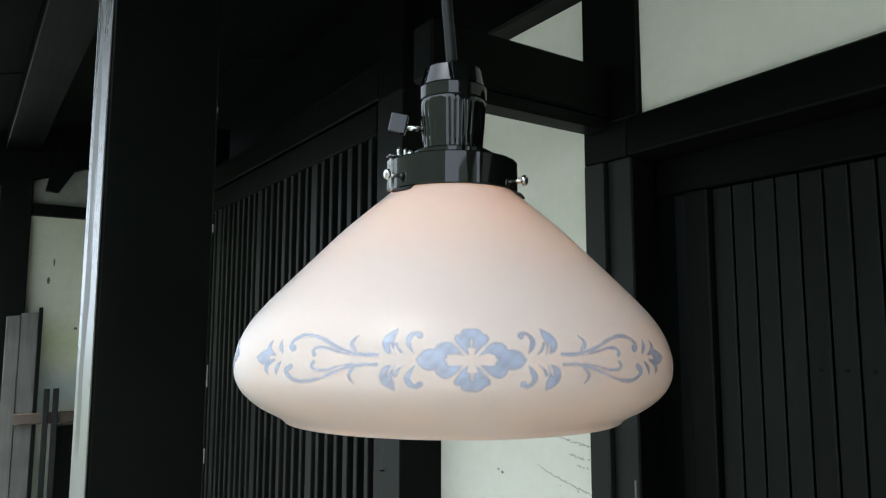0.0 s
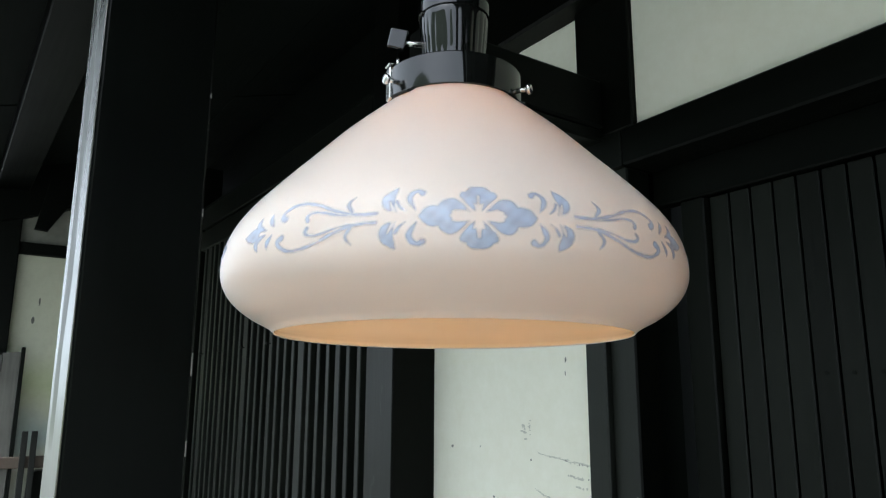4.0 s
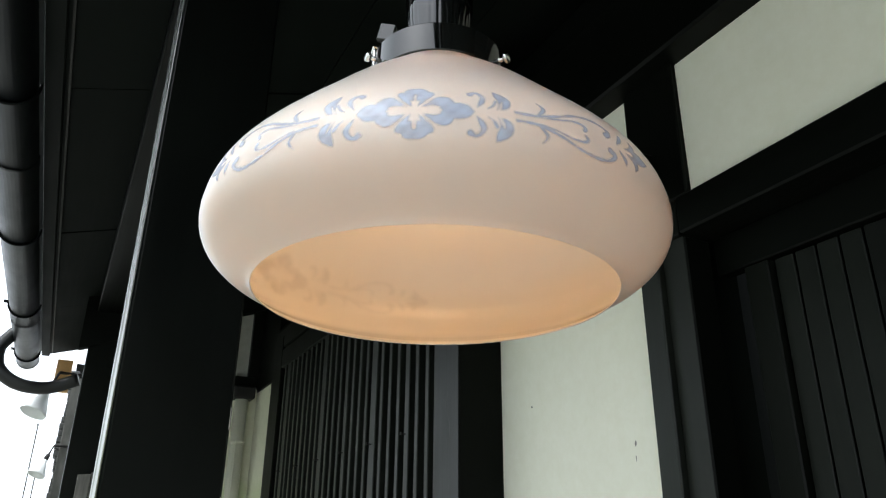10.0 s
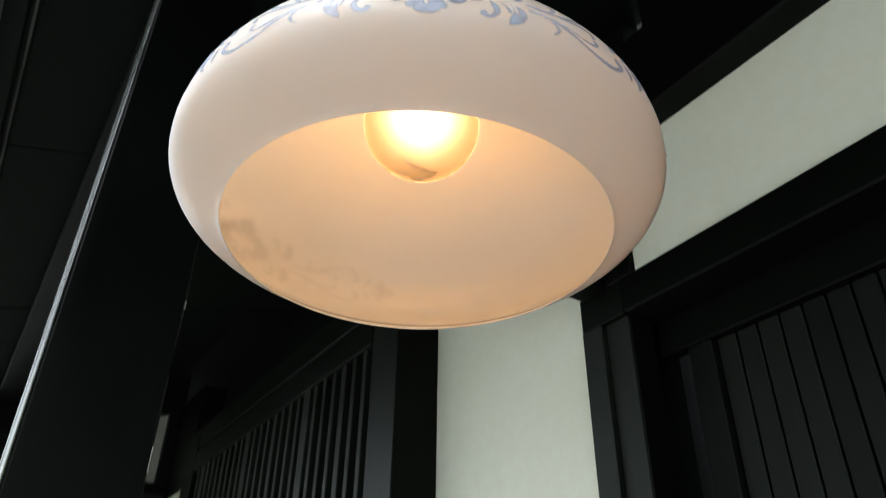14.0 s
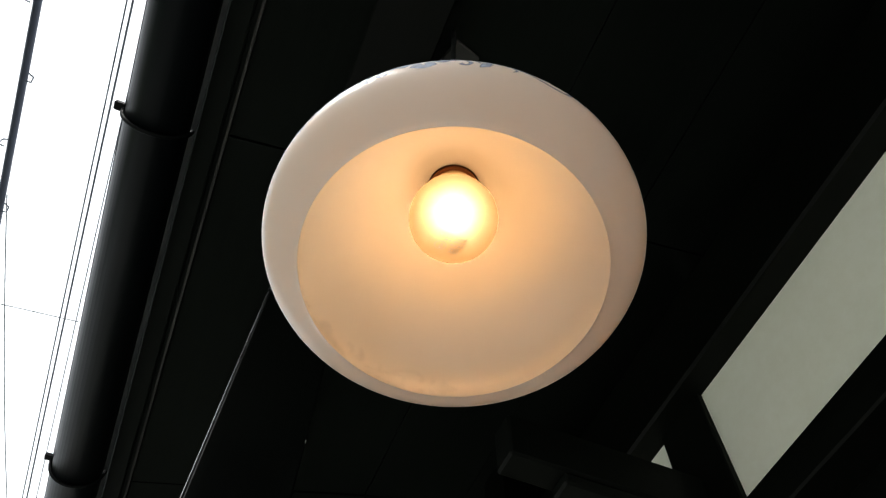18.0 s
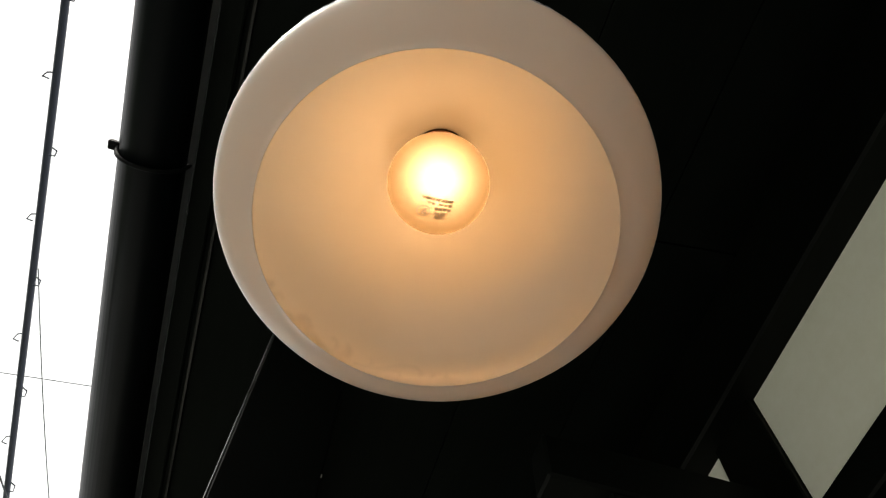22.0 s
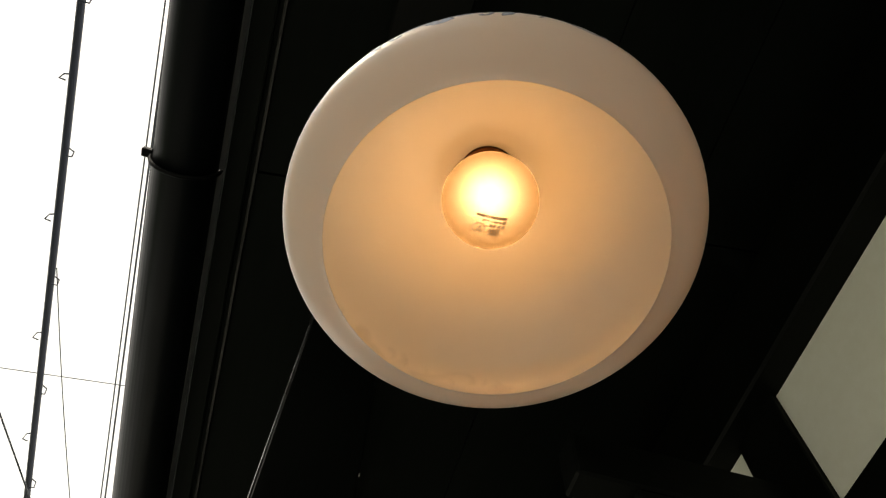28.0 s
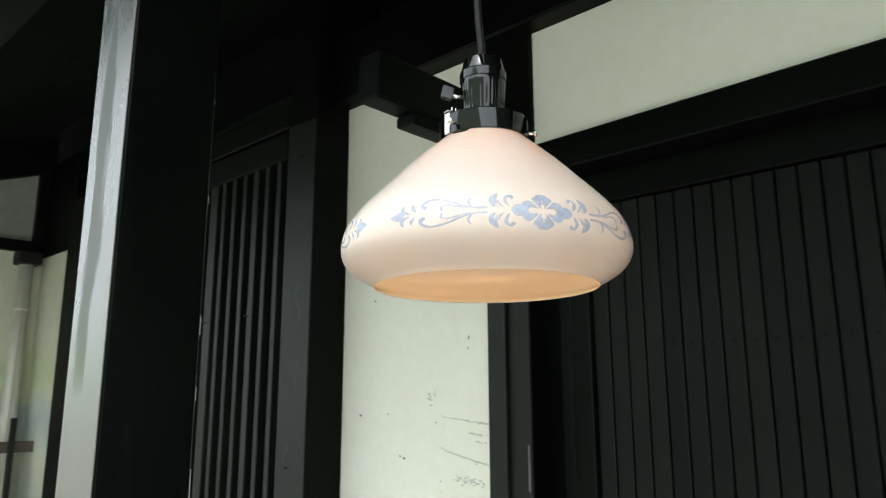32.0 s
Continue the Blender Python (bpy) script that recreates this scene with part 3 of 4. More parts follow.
part("base_rim", lathe_bm([(0.0219, 0.1172), (0.0228, 0.1166), (0.0237, 0.1172), (0.0240, 0.1184), (0.0236, 0.1200)], 32), BRASS, base, "dark copper rim")
part("holder_ring", lathe_bm([(0.0138, 0.1256), (0.0250, 0.1256), (0.0262, 0.1244), (0.0330, 0.1246), (0.0330, 0.1262), (0.0138, 0.1262)], 64, closed=True), BRASS, lamp, "copper lining ring of the shade holder", smooth=True)
collar = part("collar", lathe_bm([(0.0430, 0.1265), (0.0440, 0.1245), (0.0468, 0.1212), (0.0475, 0.1220), (0.0475, 0.1432), (0.0469, 0.1440), (0.0300, 0.1452)], 72), BAKELITE, lamp, "glossy black bakelite shade holder", smooth=True)
SOCKET = [(0.0300, 0.1450), (0.0301, 0.1512), (0.0294, 0.1521), (0.0222, 0.1524), (0.0222, 0.1545), (0.0228, 0.163), (0.0239, 0.175), (0.0246, 0.186), (0.0248, 0.1900), (0.0246, 0.1908), (0.0256, 0.1912), (0.0257, 0.2000), (0.0251, 0.2012), (0.0240, 0.2016), (0.0236, 0.2040), (0.0212, 0.2150), (0.0204, 0.2156), (0.0060, 0.2160)]
socket = part("socket", lathe_bm(SOCKET, 156, flute=26, depth=0.0004, z0=0.153, z1=0.190), BAKELITE, lamp, "black fluted bakelite lamp socket", smooth=True)
for ob in (collar, socket):
    ob.data.set_sharp_from_angle(angle=radians(24))
cordage = spline([(0, 0, 0.215), (-0.0015, 0.001, 0.24), (-0.004, 0.003, 0.29), (-0.003, 0.004, 0.4), (0.002, 0.01, 0.62), (0.010, 0.028, 0.90), (0.018, 0.05, 1.045)], 6)
part("cord", tube_bm(cordage, 0.0043, 12), CORD, lamp, "black sheathed lamp cord", smooth=True)
part("cord_grip", lathe_bm([(0.0062, 0.2158), (0.0066, 0.220), (0.0046, 0.223)], 24), BAKELITE, socket, smooth=True)
# turn key of the switch
ka = radians(146)
kd, kn = Vector((math.cos(ka), math.sin(ka), 0)), Vector((-math.sin(ka), math.cos(ka), 0))
stem = part("switch_stem", tube_bm([kd * 0.023 + Vector((0, 0, 0.172)), kd * 0.034 + Vector((0, 0, 0.1725))], 0.0022, 10), CHROME, socket, smooth=True)
bm = box_bm(0.0325, 0.0455, -0.0025, 0.0025, 0.166, 0.1815, 0.001)
bmesh.ops.rotate(bm, verts=bm.verts, cent=(0.03, 0, 0.18), matrix=Matrix.Rotation(radians(-12), 3, "Y"))
bmesh.ops.rotate(bm, verts=bm.verts, cent=(0, 0, 0), matrix=Matrix.Rotation(ka, 3, "Z"))
part("switch_key", bm, BAKELITE, socket, "flat black turn key")
# three thumb screws that hold the shade
for a, lean in ((181, 0.0005), (-59.5, -0.0022), (60.5, 0.0)):
    d = Vector((math.cos(radians(a)), math.sin(radians(a)), 0))
    h = Vector((0, 0, 0.1300 + lean))
    bm = tube_bm([d * 0.046 + h, d * 0.0545 + h], 0.0017, 10)
    tube_bm([d * 0.0540 + h, d * 0.0548 + h, d * 0.0566 + h, d * 0.0574 + h], [0.003, 0.0037, 0.0037, 0.0026], 14, bm)
    part("screw", bm, CHROME, lamp, "bright round-headed screw", smooth=True)
    # dark tongue of the holder under the rim, beside each screw
    tongue = box_bm(0.0435, 0.0525, -0.008, 0.008, 0.1195, 0.1215, 0.0006)
    bmesh.ops.rotate(tongue, verts=tongue.verts, cent=(0.046, 0, 0.121), matrix=Matrix.Rotation(radians(20), 3, "Y"))
    bmesh.ops.rotate(tongue, verts=tongue.verts, cent=(0, 0, 0), matrix=Matrix.Rotation(radians(a + 10), 3, "Z"))
    part("holder_tongue", tongue, IRON, lamp, "dark metal tongue under the holder rim")
# spring catch with two studs beside the first screw
ca = radians(168)
catch = part("catch_plate", box_bm(0.0462, 0.0492, -0.004, 0.004, 0.1215, 0.1445, 0.0008), CHROME, lamp, "bright steel spring catch")
part("catch_arm", box_bm(0.034, 0.050, -0.0045, 0.0045, 0.1458, 0.1472, 0.0006), CHROME, catch)
for r in (0.037, 0.042):
    part("stud", tube_bm([(r, 0, 0.147), (r, 0, 0.1535)], 0.0011, 8), CHROME, catch, smooth=True)
part("catch_knob", lathe_bm([(0.0005, 0.1465), (0.0022, 0.147), (0.0026, 0.149), (0.002, 0.1512), (0.0005, 0.152)], 14), CHROME, catch, smooth=True).location = (0.0335, 0.002, 0)
for ob in [catch] + list(catch.children):
    if ob is catch:
        ob.rotation_euler[2] = ca

# blue stencil on the shade: one quarter, mirrored; (degrees round the shade, millimetres up, half width in millimetres)
STROKES = [
    [(1.5, 3.0, 0.6), (2.6, 4.4, 1.5), (3.7, 5.6, 2.4), (5.0, 6.0, 3.5), (5.8, 5.0, 3.7), (6.4, 2.6, 3.4)],
    [(6.0, 1.5, 3.2), (8.0, 2.0, 3.5), (9.0, 1.2, 3.6), (9.9, 0.2, 2.4), (10.9, 0.0, 0.3)],
    [(0.7, 2.8, 0.4), (1.2, 4.8, 1.0), (1.7, 7.6, 1.7), (2.2, 10.6, 2.8), (2.7, 11.4, 2.2)],
    [(0.0, 11.4, 5.2), (0.7, 11.6, 5.0)],
    [(11.5, 3.2, 0.3), (12.3, 6.6, 1.3), (12.7, 9.8, 1.5), (12.1, 12.8, 1.2), (11.1, 13.8, 1.1), (10.3, 12.6, 1.7)],
    [(15.2, 16.0, 0.3), (15.9, 13.4, 2.0), (16.8, 9.9, 3.4), (16.8, 6.6, 3.1), (16.0, 4.0, 1.5), (15.3, 2.4, 0.2)],
    [(13.5, 2.8, 0.2), (14.5, 5.0, 0.7), (15.2, 8.2, 0.9)],
    [(19.0, 2.6, 0.9), (21.5, 2.6, 0.9), (24.0, 3.4, 0.9), (27.8, 6.3, 0.9), (31.6, 10.3, 0.8), (35.2, 12.4, 0.9), (38.4, 12.4, 1.0), (40.6, 9.8, 1.2), (41.2, 6.8, 1.7), (40.2, 5.0, 1.9)],
    [(23.9, 2.4, 0.4), (27.5, 4.0, 0.6), (31.0, 6.1, 0.7), (33.4, 5.9, 0.8), (34.3, 3.9, 1.1), (33.9, 2.0, 1.1)],
    [(23.9, 4.2, 0.9), (24.9, 7.9, 1.1), (24.7, 10.6, 0.8), (23.9, 12.9, 0.2)],
    [(44.7, 9.6, 0.4), (44.6, 6.3, 1.6), (43.3, 2.4, 0.5)],
    [(48.1, 9.6, 0.4), (48.7, 6.0, 2.0), (47.9, 3.4, 1.8), (45.6, 1.4, 0.4)],
    [(48.0, 2.2, 1.4), (49.6, 1.0, 3.4), (51.4, 0.4, 2.9), (53.6, 0.0, 0.4)],
]
SLITS = [
    [(0.0, 0.0, 1.5), (3.0, 0.0, 1.1), (4.9, 0.0, 0.6)],
    [(0.0, 0.0, 1.3), (0.0, 6.0, 0.9), (0.0, 10.6, 0.7)],
    [(0.6, 1.4, 0.6), (2.4, 5.4, 0.4), (3.6, 9.0, 0.2)],
    [(15.6, 2.2, 0.7), (16.2, 5.6, 0.7), (16.5, 8.2, 0.3)],
]


def on_shade(deg, mm, lift):
    z = 0.0075 + mm * 0.00097
    r = shade_radius(z) + lift
    a = radians(deg)
    return (r * math.cos(a), r * math.sin(a), z)


def stroke_gap(stroke, u, v):
    """Signed distance in millimetres from the outline of a stroke of varying width."""
    pts = spline([(a * 2.58, h, w) for a, h, w in stroke], 6)
    best = np.full(u.shape, 99.0)
    for p, q in zip(pts, pts[1:]):
        dx, dy = q.x - p.x, q.y - p.y
        k = np.clip(((u - p.x) * dx + (v - p.y) * dy) / (dx * dx + dy * dy + 1e-9), 0, 1)
        best = np.minimum(best, np.hypot(u - p.x - k * dx, v - p.y - k * dy) - (p.z + k * (q.z - p.z)))
    return best


degs, ups = np.arange(-56, 56.01, 0.2), np.arange(-18.5, 18.51, 0.45)
D, V = np.meshgrid(degs, ups, indexing="ij")
U, H = np.abs(D) * 2.58, np.abs(V)
# the two halves of a sprayed stencil never match exactly
U = U + 0.35 * np.sin(D * 0.31 + V * 0.2)
H = H + 0.25 * np.sin(D * 0.23 + 1.0) * (V > 0)
gap = np.full(U.shape, 99.0)
for stroke in STROKES:
    gap = np.minimum(gap, stroke_gap(stroke, U, H))
COVER = np.clip(0.5 - gap / 1.9, 0, 1)
for stroke in SLITS:
    COVER = COVER * (1 - 0.85 * np.clip(0.5 - stroke_gap(stroke, U, H) / 2.0, 0, 1))
COVER = COVER * (0.84 + 0.1 * np.sin(D * 0.9 + V * 0.5) + 0.06 * np.sin(D * 2.3 - V * 0.8))


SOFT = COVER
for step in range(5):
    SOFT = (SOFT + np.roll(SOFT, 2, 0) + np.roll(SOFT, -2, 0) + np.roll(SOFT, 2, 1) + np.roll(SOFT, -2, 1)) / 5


def motif(lift, density):
    bm = bmesh.new()
    cover = bm.verts.layers.float.new("cover")
    made = {}

    def vert(i, k):
        if (i, k) not in made:
            made[i, k] = bm.verts.new(on_shade(degs[i], ups[k], lift))
            made[i, k][cover] = float(density[i, k])
        return made[i, k]

    for i in range(len(degs) - 1):
        for k in range(len(ups) - 1):
            if density[i:i + 2, k:k + 2].max() > 0.03:
                bm.faces.new((vert(i, k), vert(i + 1, k), vert(i + 1, k + 1), vert(i, k + 1)))
    return bm


flower = part("flower_stencil", motif(0.00045, COVER), STENCIL, shade, "grey-blue stencilled flower and scroll border", smooth=True)
flower.rotation_euler[2] = radians(-120.8)
for c in (-0.8, 119.2):
    again = new("flower_stencil", flower.data)
    again.parent = shade
    again.rotation_euler[2] = radians(c)
    tagged(again, "grey-blue stencilled flower and scroll border")

# the street-side flower's faint shadow, painted as a blurred copy inside the glass
inside = part("faint_flower", motif(-0.0046, SOFT), FLOWER_SHADE, shade, "painted shadow of the outer stencil on the inside of the glass", smooth=True)
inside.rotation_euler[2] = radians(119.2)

# small print on the tip of the bulb
PRINT = surface("brown_print", (0.008, 0.003, 0.001), (0.016, 0.006, 0.002), (0.5, 0.6), (90, 90, 90), 20, 0.0)


def on_bulb(u, v):
    x, y = 0.011 - 0.996 * u - 0.08 * v, 0.08 * u + 0.996 * v
    rho = min(math.hypot(x, y), BR * 0.9)
    return (x, y, BZ - math.sqrt(BR * BR - rho * rho) - 0.0007)


def words_bm(text, size, u, v):
    cu = bpy.data.curves.new("words", "FONT")
    cu.body, cu.size, cu.resolution_u, cu.offset = text, size, 2, 0.00026
    ob = new("words", cu)
    bpy.context.view_layer.update()
    me = bpy.data.meshes.new_from_object(ob.evaluated_get(bpy.context.evaluated_depsgraph_get()))
    bm = bmesh.new()
    bm.from_mesh(me)
    bpy.data.objects.remove(ob)
    bpy.data.curves.remove(cu)
    bpy.data.meshes.remove(me)
    for w in bm.verts:
        w.co = on_bulb(u + w.co.x, v + w.co.y)
    return bm


for text, size, u, v in (("100V", 0.0042, 0.001, 0.0096), ("23W", 0.0042, 0.0022, 0.0062), ("MADE IN CHINA", 0.0031, 0.0004, -0.0042), ("PS", 0.0036, 0.0158, 0.0082), ("E", 0.0036, 0.0166, 0.0054)):
    part("printed_words", words_bm(text, size, u, v), PRINT, bulb, "small brown print on the bulb")
bm = bmesh.new()
for u0, v0, w, h in ((0.0, 0.0026, 0.0022, 0.0024), (0.003, 0.0026, 0.0024, 0.0024), (0.0062, 0.0026, 0.0022, 0.0024), (0.0092, 0.0026, 0.0022, 0.0024), (0.0, -0.0009, 0.0026, 0.0024), (0.0034, -0.0006, 0.0022, 0.0016), (0.0064, -0.0006, 0.0034, 0.0014), (0.0106, 0.0, 0.0014, 0.0005), (0.0128, -0.0008, 0.0016, 0.002), (0.0154, -0.0008, 0.0026, 0.0018)):
    bm.faces.new([bm.verts.new(on_bulb(u0 + a * w, v0 + b * h)) for a, b in ((0, 0), (1, 0), (1, 1), (0, 1))])
part("printed_bars", bm, PRINT, bulb)
bm = bmesh.new()
ring = [[bm.verts.new(on_bulb(0.0183 + r * math.cos(a), 0.0078 + r * math.sin(a))) for r in (0.0041, 0.0049)] for a in (2 * math.pi * i / 36 for i in range(36))]
for i in range(36):
    j = (i + 1) % 36
    bm.faces.new((ring[i][0], ring[j][0], ring[j][1], ring[i][1]))
part("printed_ring", bm, PRINT, bulb)

PLATE = surface("grimy_plate", (0.02, 0.02, 0.018), (0.06, 0.06, 0.054), (0.6, 0.8), (60, 60, 60), 20, 0.15)
# grimy fixing plate under the soffit where the cord is held
plate = thing("cord_plate", "small grimy weathered plate holding the lamp cord", "plate", at=(0.045, 0.115, 2.772))
bm = box_bm(-0.032, 0.032, -0.05, 0.05, 0, 0.012, 0.002)
part("board", bm, PLATE, plate)
for x, y in ((-0.012, 0.03), (0.014, -0.02), (0.012, 0.02)):
    part("screw", tube_bm([(x, y, -0.003), (x, y, 0.001)], 0.004, 8), IRON, plate)
plate.rotation_euler = (0, -math.atan(0.29), radians(20))

# ---- lattice pins, marks on plaster and timber ----
for k in range(6):
    y = 1.531 + 0.262 * k
    pin = part("pin", tube_bm([(X_BAY - 0.016, y - 0.004, 1.86), (X_BAY + 0.006, y + 0.004, 1.86)], 0.0022, 8), IRON, bay)
    part("pin_head", tube_bm([(X_BAY - 0.0175, y - 0.0045, 1.86), (X_BAY - 0.015, y - 0.0035, 1.86)], 0.0045, 10), IRON, pin)
part("pin", tube_bm([(X_BAY - 0.014, 1.289, 1.416), (X_BAY + 0.004, 1.294, 1.416)], 0.002, 8), IRON, bay)
part("bolt_head", tube_bm([(X_BAY - 0.004, 1.281, 2.329), (X_BAY + 0.002, 1.281, 2.329)], 0.008, 10), IRON, bay)

# rubbed paler patches down the face of the corner post
RUBBED = surface("rubbed_grey_patch", (0.012, 0.013, 0.012), (0.05, 0.052, 0.047), (0.5, 0.7), (60, 60, 9), 20, 0.1, spec=0.3)
rng = random.Random(12)
bm = bmesh.new()
for y0, z0, n, dz in ((1.272, 1.93, 16, 0.011), (1.262, 1.70, 9, 0.012), (1.30, 1.47, 8, 0.010)):
    for i in range(n):
        y, z = y0 + 0.012 * math.sin(i * 0.6) + rng.uniform(-0.004, 0.004), z0 - dz * i
        w, h = rng.uniform(0.0015, 0.006) * (1 - i / n), rng.uniform(0.006, 0.014)
        bm.faces.new([bm.verts.new((X_BAY - 0.0007, y + w * math.cos(a) * (0.7 + 0.5 * rng.random()), z + h * math.sin(a))) for a in (2 * math.pi * k / 7 for k in range(7))])
part("rubbed_patches", bm, RUBBED, bay, "paler rubbed patches on the corner post")
# scuffs on the white plaster: short irregular flecks
SCUFF = surface("grey_scuff", (0.1, 0.1, 0.09), (0.34, 0.34, 0.30), (0.8, 0.9), (200, 200, 200), 60, 0.1)
rng = random.Random(4)


def fleck(bm, y, z, ly, lz, x=X_WALL - 0.0006):
    n = 7
    vs = []
    for i in range(n):
        a = 2 * math.pi * i / n
        k = 0.6 + 0.5 * rng.random()
        vs.append(bm.verts.new((x, y + ly * k * math.cos(a), z + lz * k * math.sin(a))))
    bm.faces.new(vs)


bm = bmesh.new()
for y, z, a, b in ((0.722, 1.754, 0.004, 0.007), (0.724, 1.725, 0.0015, 0.008), (1.076, 1.877, 0.004, 0.003), (1.129, 1.558, 0.006, 0.004), (0.952, 1.451, 0.006, 0.004), (0.967, 1.455, 0.004, 0.003), (1.015, 1.563, 0.003, 0.003), (0.837, 1.544, 0.003, 0.003), (0.80, 2.33, 0.004, 0.003)):
    fleck(bm, y, z, a, b)
for i in range(11):
    y = 0.738 - 0.0068 * i + rng.uniform(-0.002, 0.002)
    fleck(bm, y, 1.55 - 0.0009 * i + rng.uniform(-0.003, 0.003), rng.uniform(0.0008, 0.002), rng.uniform(0.001, 0.003))
for y0, z0, n, dy, dz in ((0.70, 1.519, 3, 0.016, 0.0006), (0.755, 1.452, 3, 0.027, 0.0014), (0.76, 1.405, 5, 0.02, 0.0004), (0.82, 1.40, 4, 0.001, 0.008)):
    for i in range(n):
        if rng.random() < 0.75:
            fleck(bm, y0 - dy * i, z0 - dz * i + rng.uniform(-0.002, 0.002), rng.uniform(0.001, 0.0032), rng.uniform(0.0006, 0.0016))
part("scuff_marks", bm, SCUFF, front, "dark scuffs and scratches on the plaster")
SMEAR = surface("grey_smear", (0.46, 0.455, 0.39), (0.60, 0.595, 0.52), (0.8, 0.9), (90, 90, 90), 20, 0.1)
bm = bmesh.new()
for y0, z0, ly, lz, n in ((0.857, 1.608, 0.006, 0.02, 14), (0.84, 1.61, 0.003, 0.015, 8), (0.70, 1.519, 0.026, 0.003, 16), (0.69, 1.50, 0.02, 0.003, 6), (0.73, 1.41, 0.05, 0.011, 60)):
    for i in range(n):
        y = y0 + rng.gauss(0, 0.5) * ly
        fleck(bm, y, z0 + (y - y0) * 0.12 + rng.gauss(0, 0.5) * lz, rng.uniform(0.002, 0.007), rng.uniform(0.0008, 0.003), X_WALL - 0.0004 - 0.00001 * (i % 9))
for y0, y1, z0, drop, wide in ((0.815, 0.665, 1.562, 0.017, 0.0016), (0.825, 0.662, 1.487, 0.038, 0.0026)):
    for i in range(46):
        a = i / 45
        fleck(bm, y0 + (y1 - y0) * a, z0 - drop * a ** 0.7 + rng.gauss(0, 0.001), rng.uniform(0.003, 0.006), wide * rng.uniform(0.4, 1.2) * min(1, 0.3 + 2 * a), X_WALL - 0.0004 - 0.00001 * (i % 9))
part("smear", bm, SMEAR, front)
# ragged line where the plaster meets the lintel
bm = bmesh.new()
for i in range(150):
    y = 0.5 - 0.013 * i + rng.uniform(-0.005, 0.005)
    fleck(bm, y, 2.2018 + 0.012 * (0.5 - y) + max(0.0, 0.003 * noise.noise((y * 14, 0, 0))), rng.uniform(0.003, 0.009), rng.uniform(0.0006, 0.002), X_WALL - 0.0006)
part("ragged_edge", bm, WOOD_Y, front)
# flaked bare spots on the arris of the eaves post
CHIP = surface("bare_chip", (0.12, 0.115, 0.1), (0.2, 0.19, 0.17), (0.7, 0.9), (200, 200, 200), 50, 0.2)
for z, h in ((1.91, 0.012), (1.70, 0.03), (1.60, 0.02), (1.45, 0.05), (2.08, 0.008)):
    box("chip", -0.0098, -0.0077, 0.5687, 0.5705, z, z + h, CHIP, post, 0.0008)
for z, x in ((1.47, -0.1495), (2.17, -0.1493)):
    box("nail_hole", x - 0.0006, x + 0.001, 0.655, 0.661, z, z + 0.012, GRIME, post, 0)
box("chip", 0.785, 0.788, 0.533, 0.5365, 1.40, 1.50, CHIP, front, 0.0006)

# ---- neighbour's yard at the end of the front ----
YB = 3.55
yard = thing("wall_yard", "white plaster wall with black beam at the end of the house front", "wall", "structure")
box("plaster_panel", -0.022, 0.70, YB, YB + 0.1, 0, 2.34, PLASTER_YARD, yard, 0)
# darker colour stands in for the deep shade under the roof
box("plaster_panel", -0.022, 0.64, YB + 0.01, YB + 0.1, 2.40, 2.80, PLASTER_SHADED, yard, 0)
box("beam", -0.022, 0.70, YB - 0.03, YB + 0.1, 2.342, 2.398, WOOD_X, yard, 0.003)
box("post", -0.158, -0.024, YB - 0.05, YB + 0.12, 0, 2.75, WOOD_Z, yard, 0.004)
bm = bmesh.new()
v = [bm.verts.new((x, y, 2.586 + 0.373 * (x - 0.18) + h)) for y in (YB - 0.06, YB + 0.005) for x, h in ((-0.2, 0), (0.70, 0), (0.70, 0.35), (-0.2, 0.35))]
for q in ((0, 1, 2, 3), (7, 6, 5, 4), (0, 4, 5, 1), (1, 5, 6, 2), (2, 6, 7, 3), (3, 7, 4, 0)):
    bm.faces.new([v[i] for i in q])
part("verge_board", bm, WOOD_X, yard)
bm = bmesh.new()
v = [bm.verts.new((x, y, z)) for y in (YB - 0.09, YB - 0.062) for x, z in ((0.025, 2.455), (0.082, 2.45), (0.175, 2.61), (0.16, 2.72), (0.07, 2.70))]
for q in ((0, 1, 2, 3, 4), (9, 8, 7, 6, 5), (0, 5, 6, 1), (1, 6, 7, 2), (2, 7, 8, 3), (3, 8, 9, 4), (4, 9, 5, 0)):
    bm.faces.new([v[i] for i in q])
part("brace", bm, WOOD_X, yard)
box("corner_post", 0.64, 0.80, YB - 0.03, YB + 0.12, 2.40, 2.80, WOOD_Z, yard, 0.003)
box("return_panel", 0.70, 0.76, 3.14, YB - 0.001, 0, 2.32, PLASTER_YARD, yard, 0)
box("return_head", 0.69, 0.80, 3.14, YB - 0.032, 2.322, 2.80, WOOD_Y, yard, 0)
box("lattice_end_post", X_BAY - 0.002, X_BAY + 0.13, 2.98, 3.135, 0, 2.5, WOOD_Z, bay, 0.003)
bm = bmesh.new()
for y, z, a, b in ((0.09, 2.12, 0.004, 0.02), (0.07, 2.03, 0.007, 0.018), (0.20, 1.80, 0.008, 0.007)):
    vs = [bm.verts.new((y + a * math.cos(t), YB - 0.001, z + b * math.sin(t))) for t in (2 * math.pi * i / 8 for i in range(8))]
    bm.faces.new(vs)
part("wall_marks", bm, GRIME, yard)

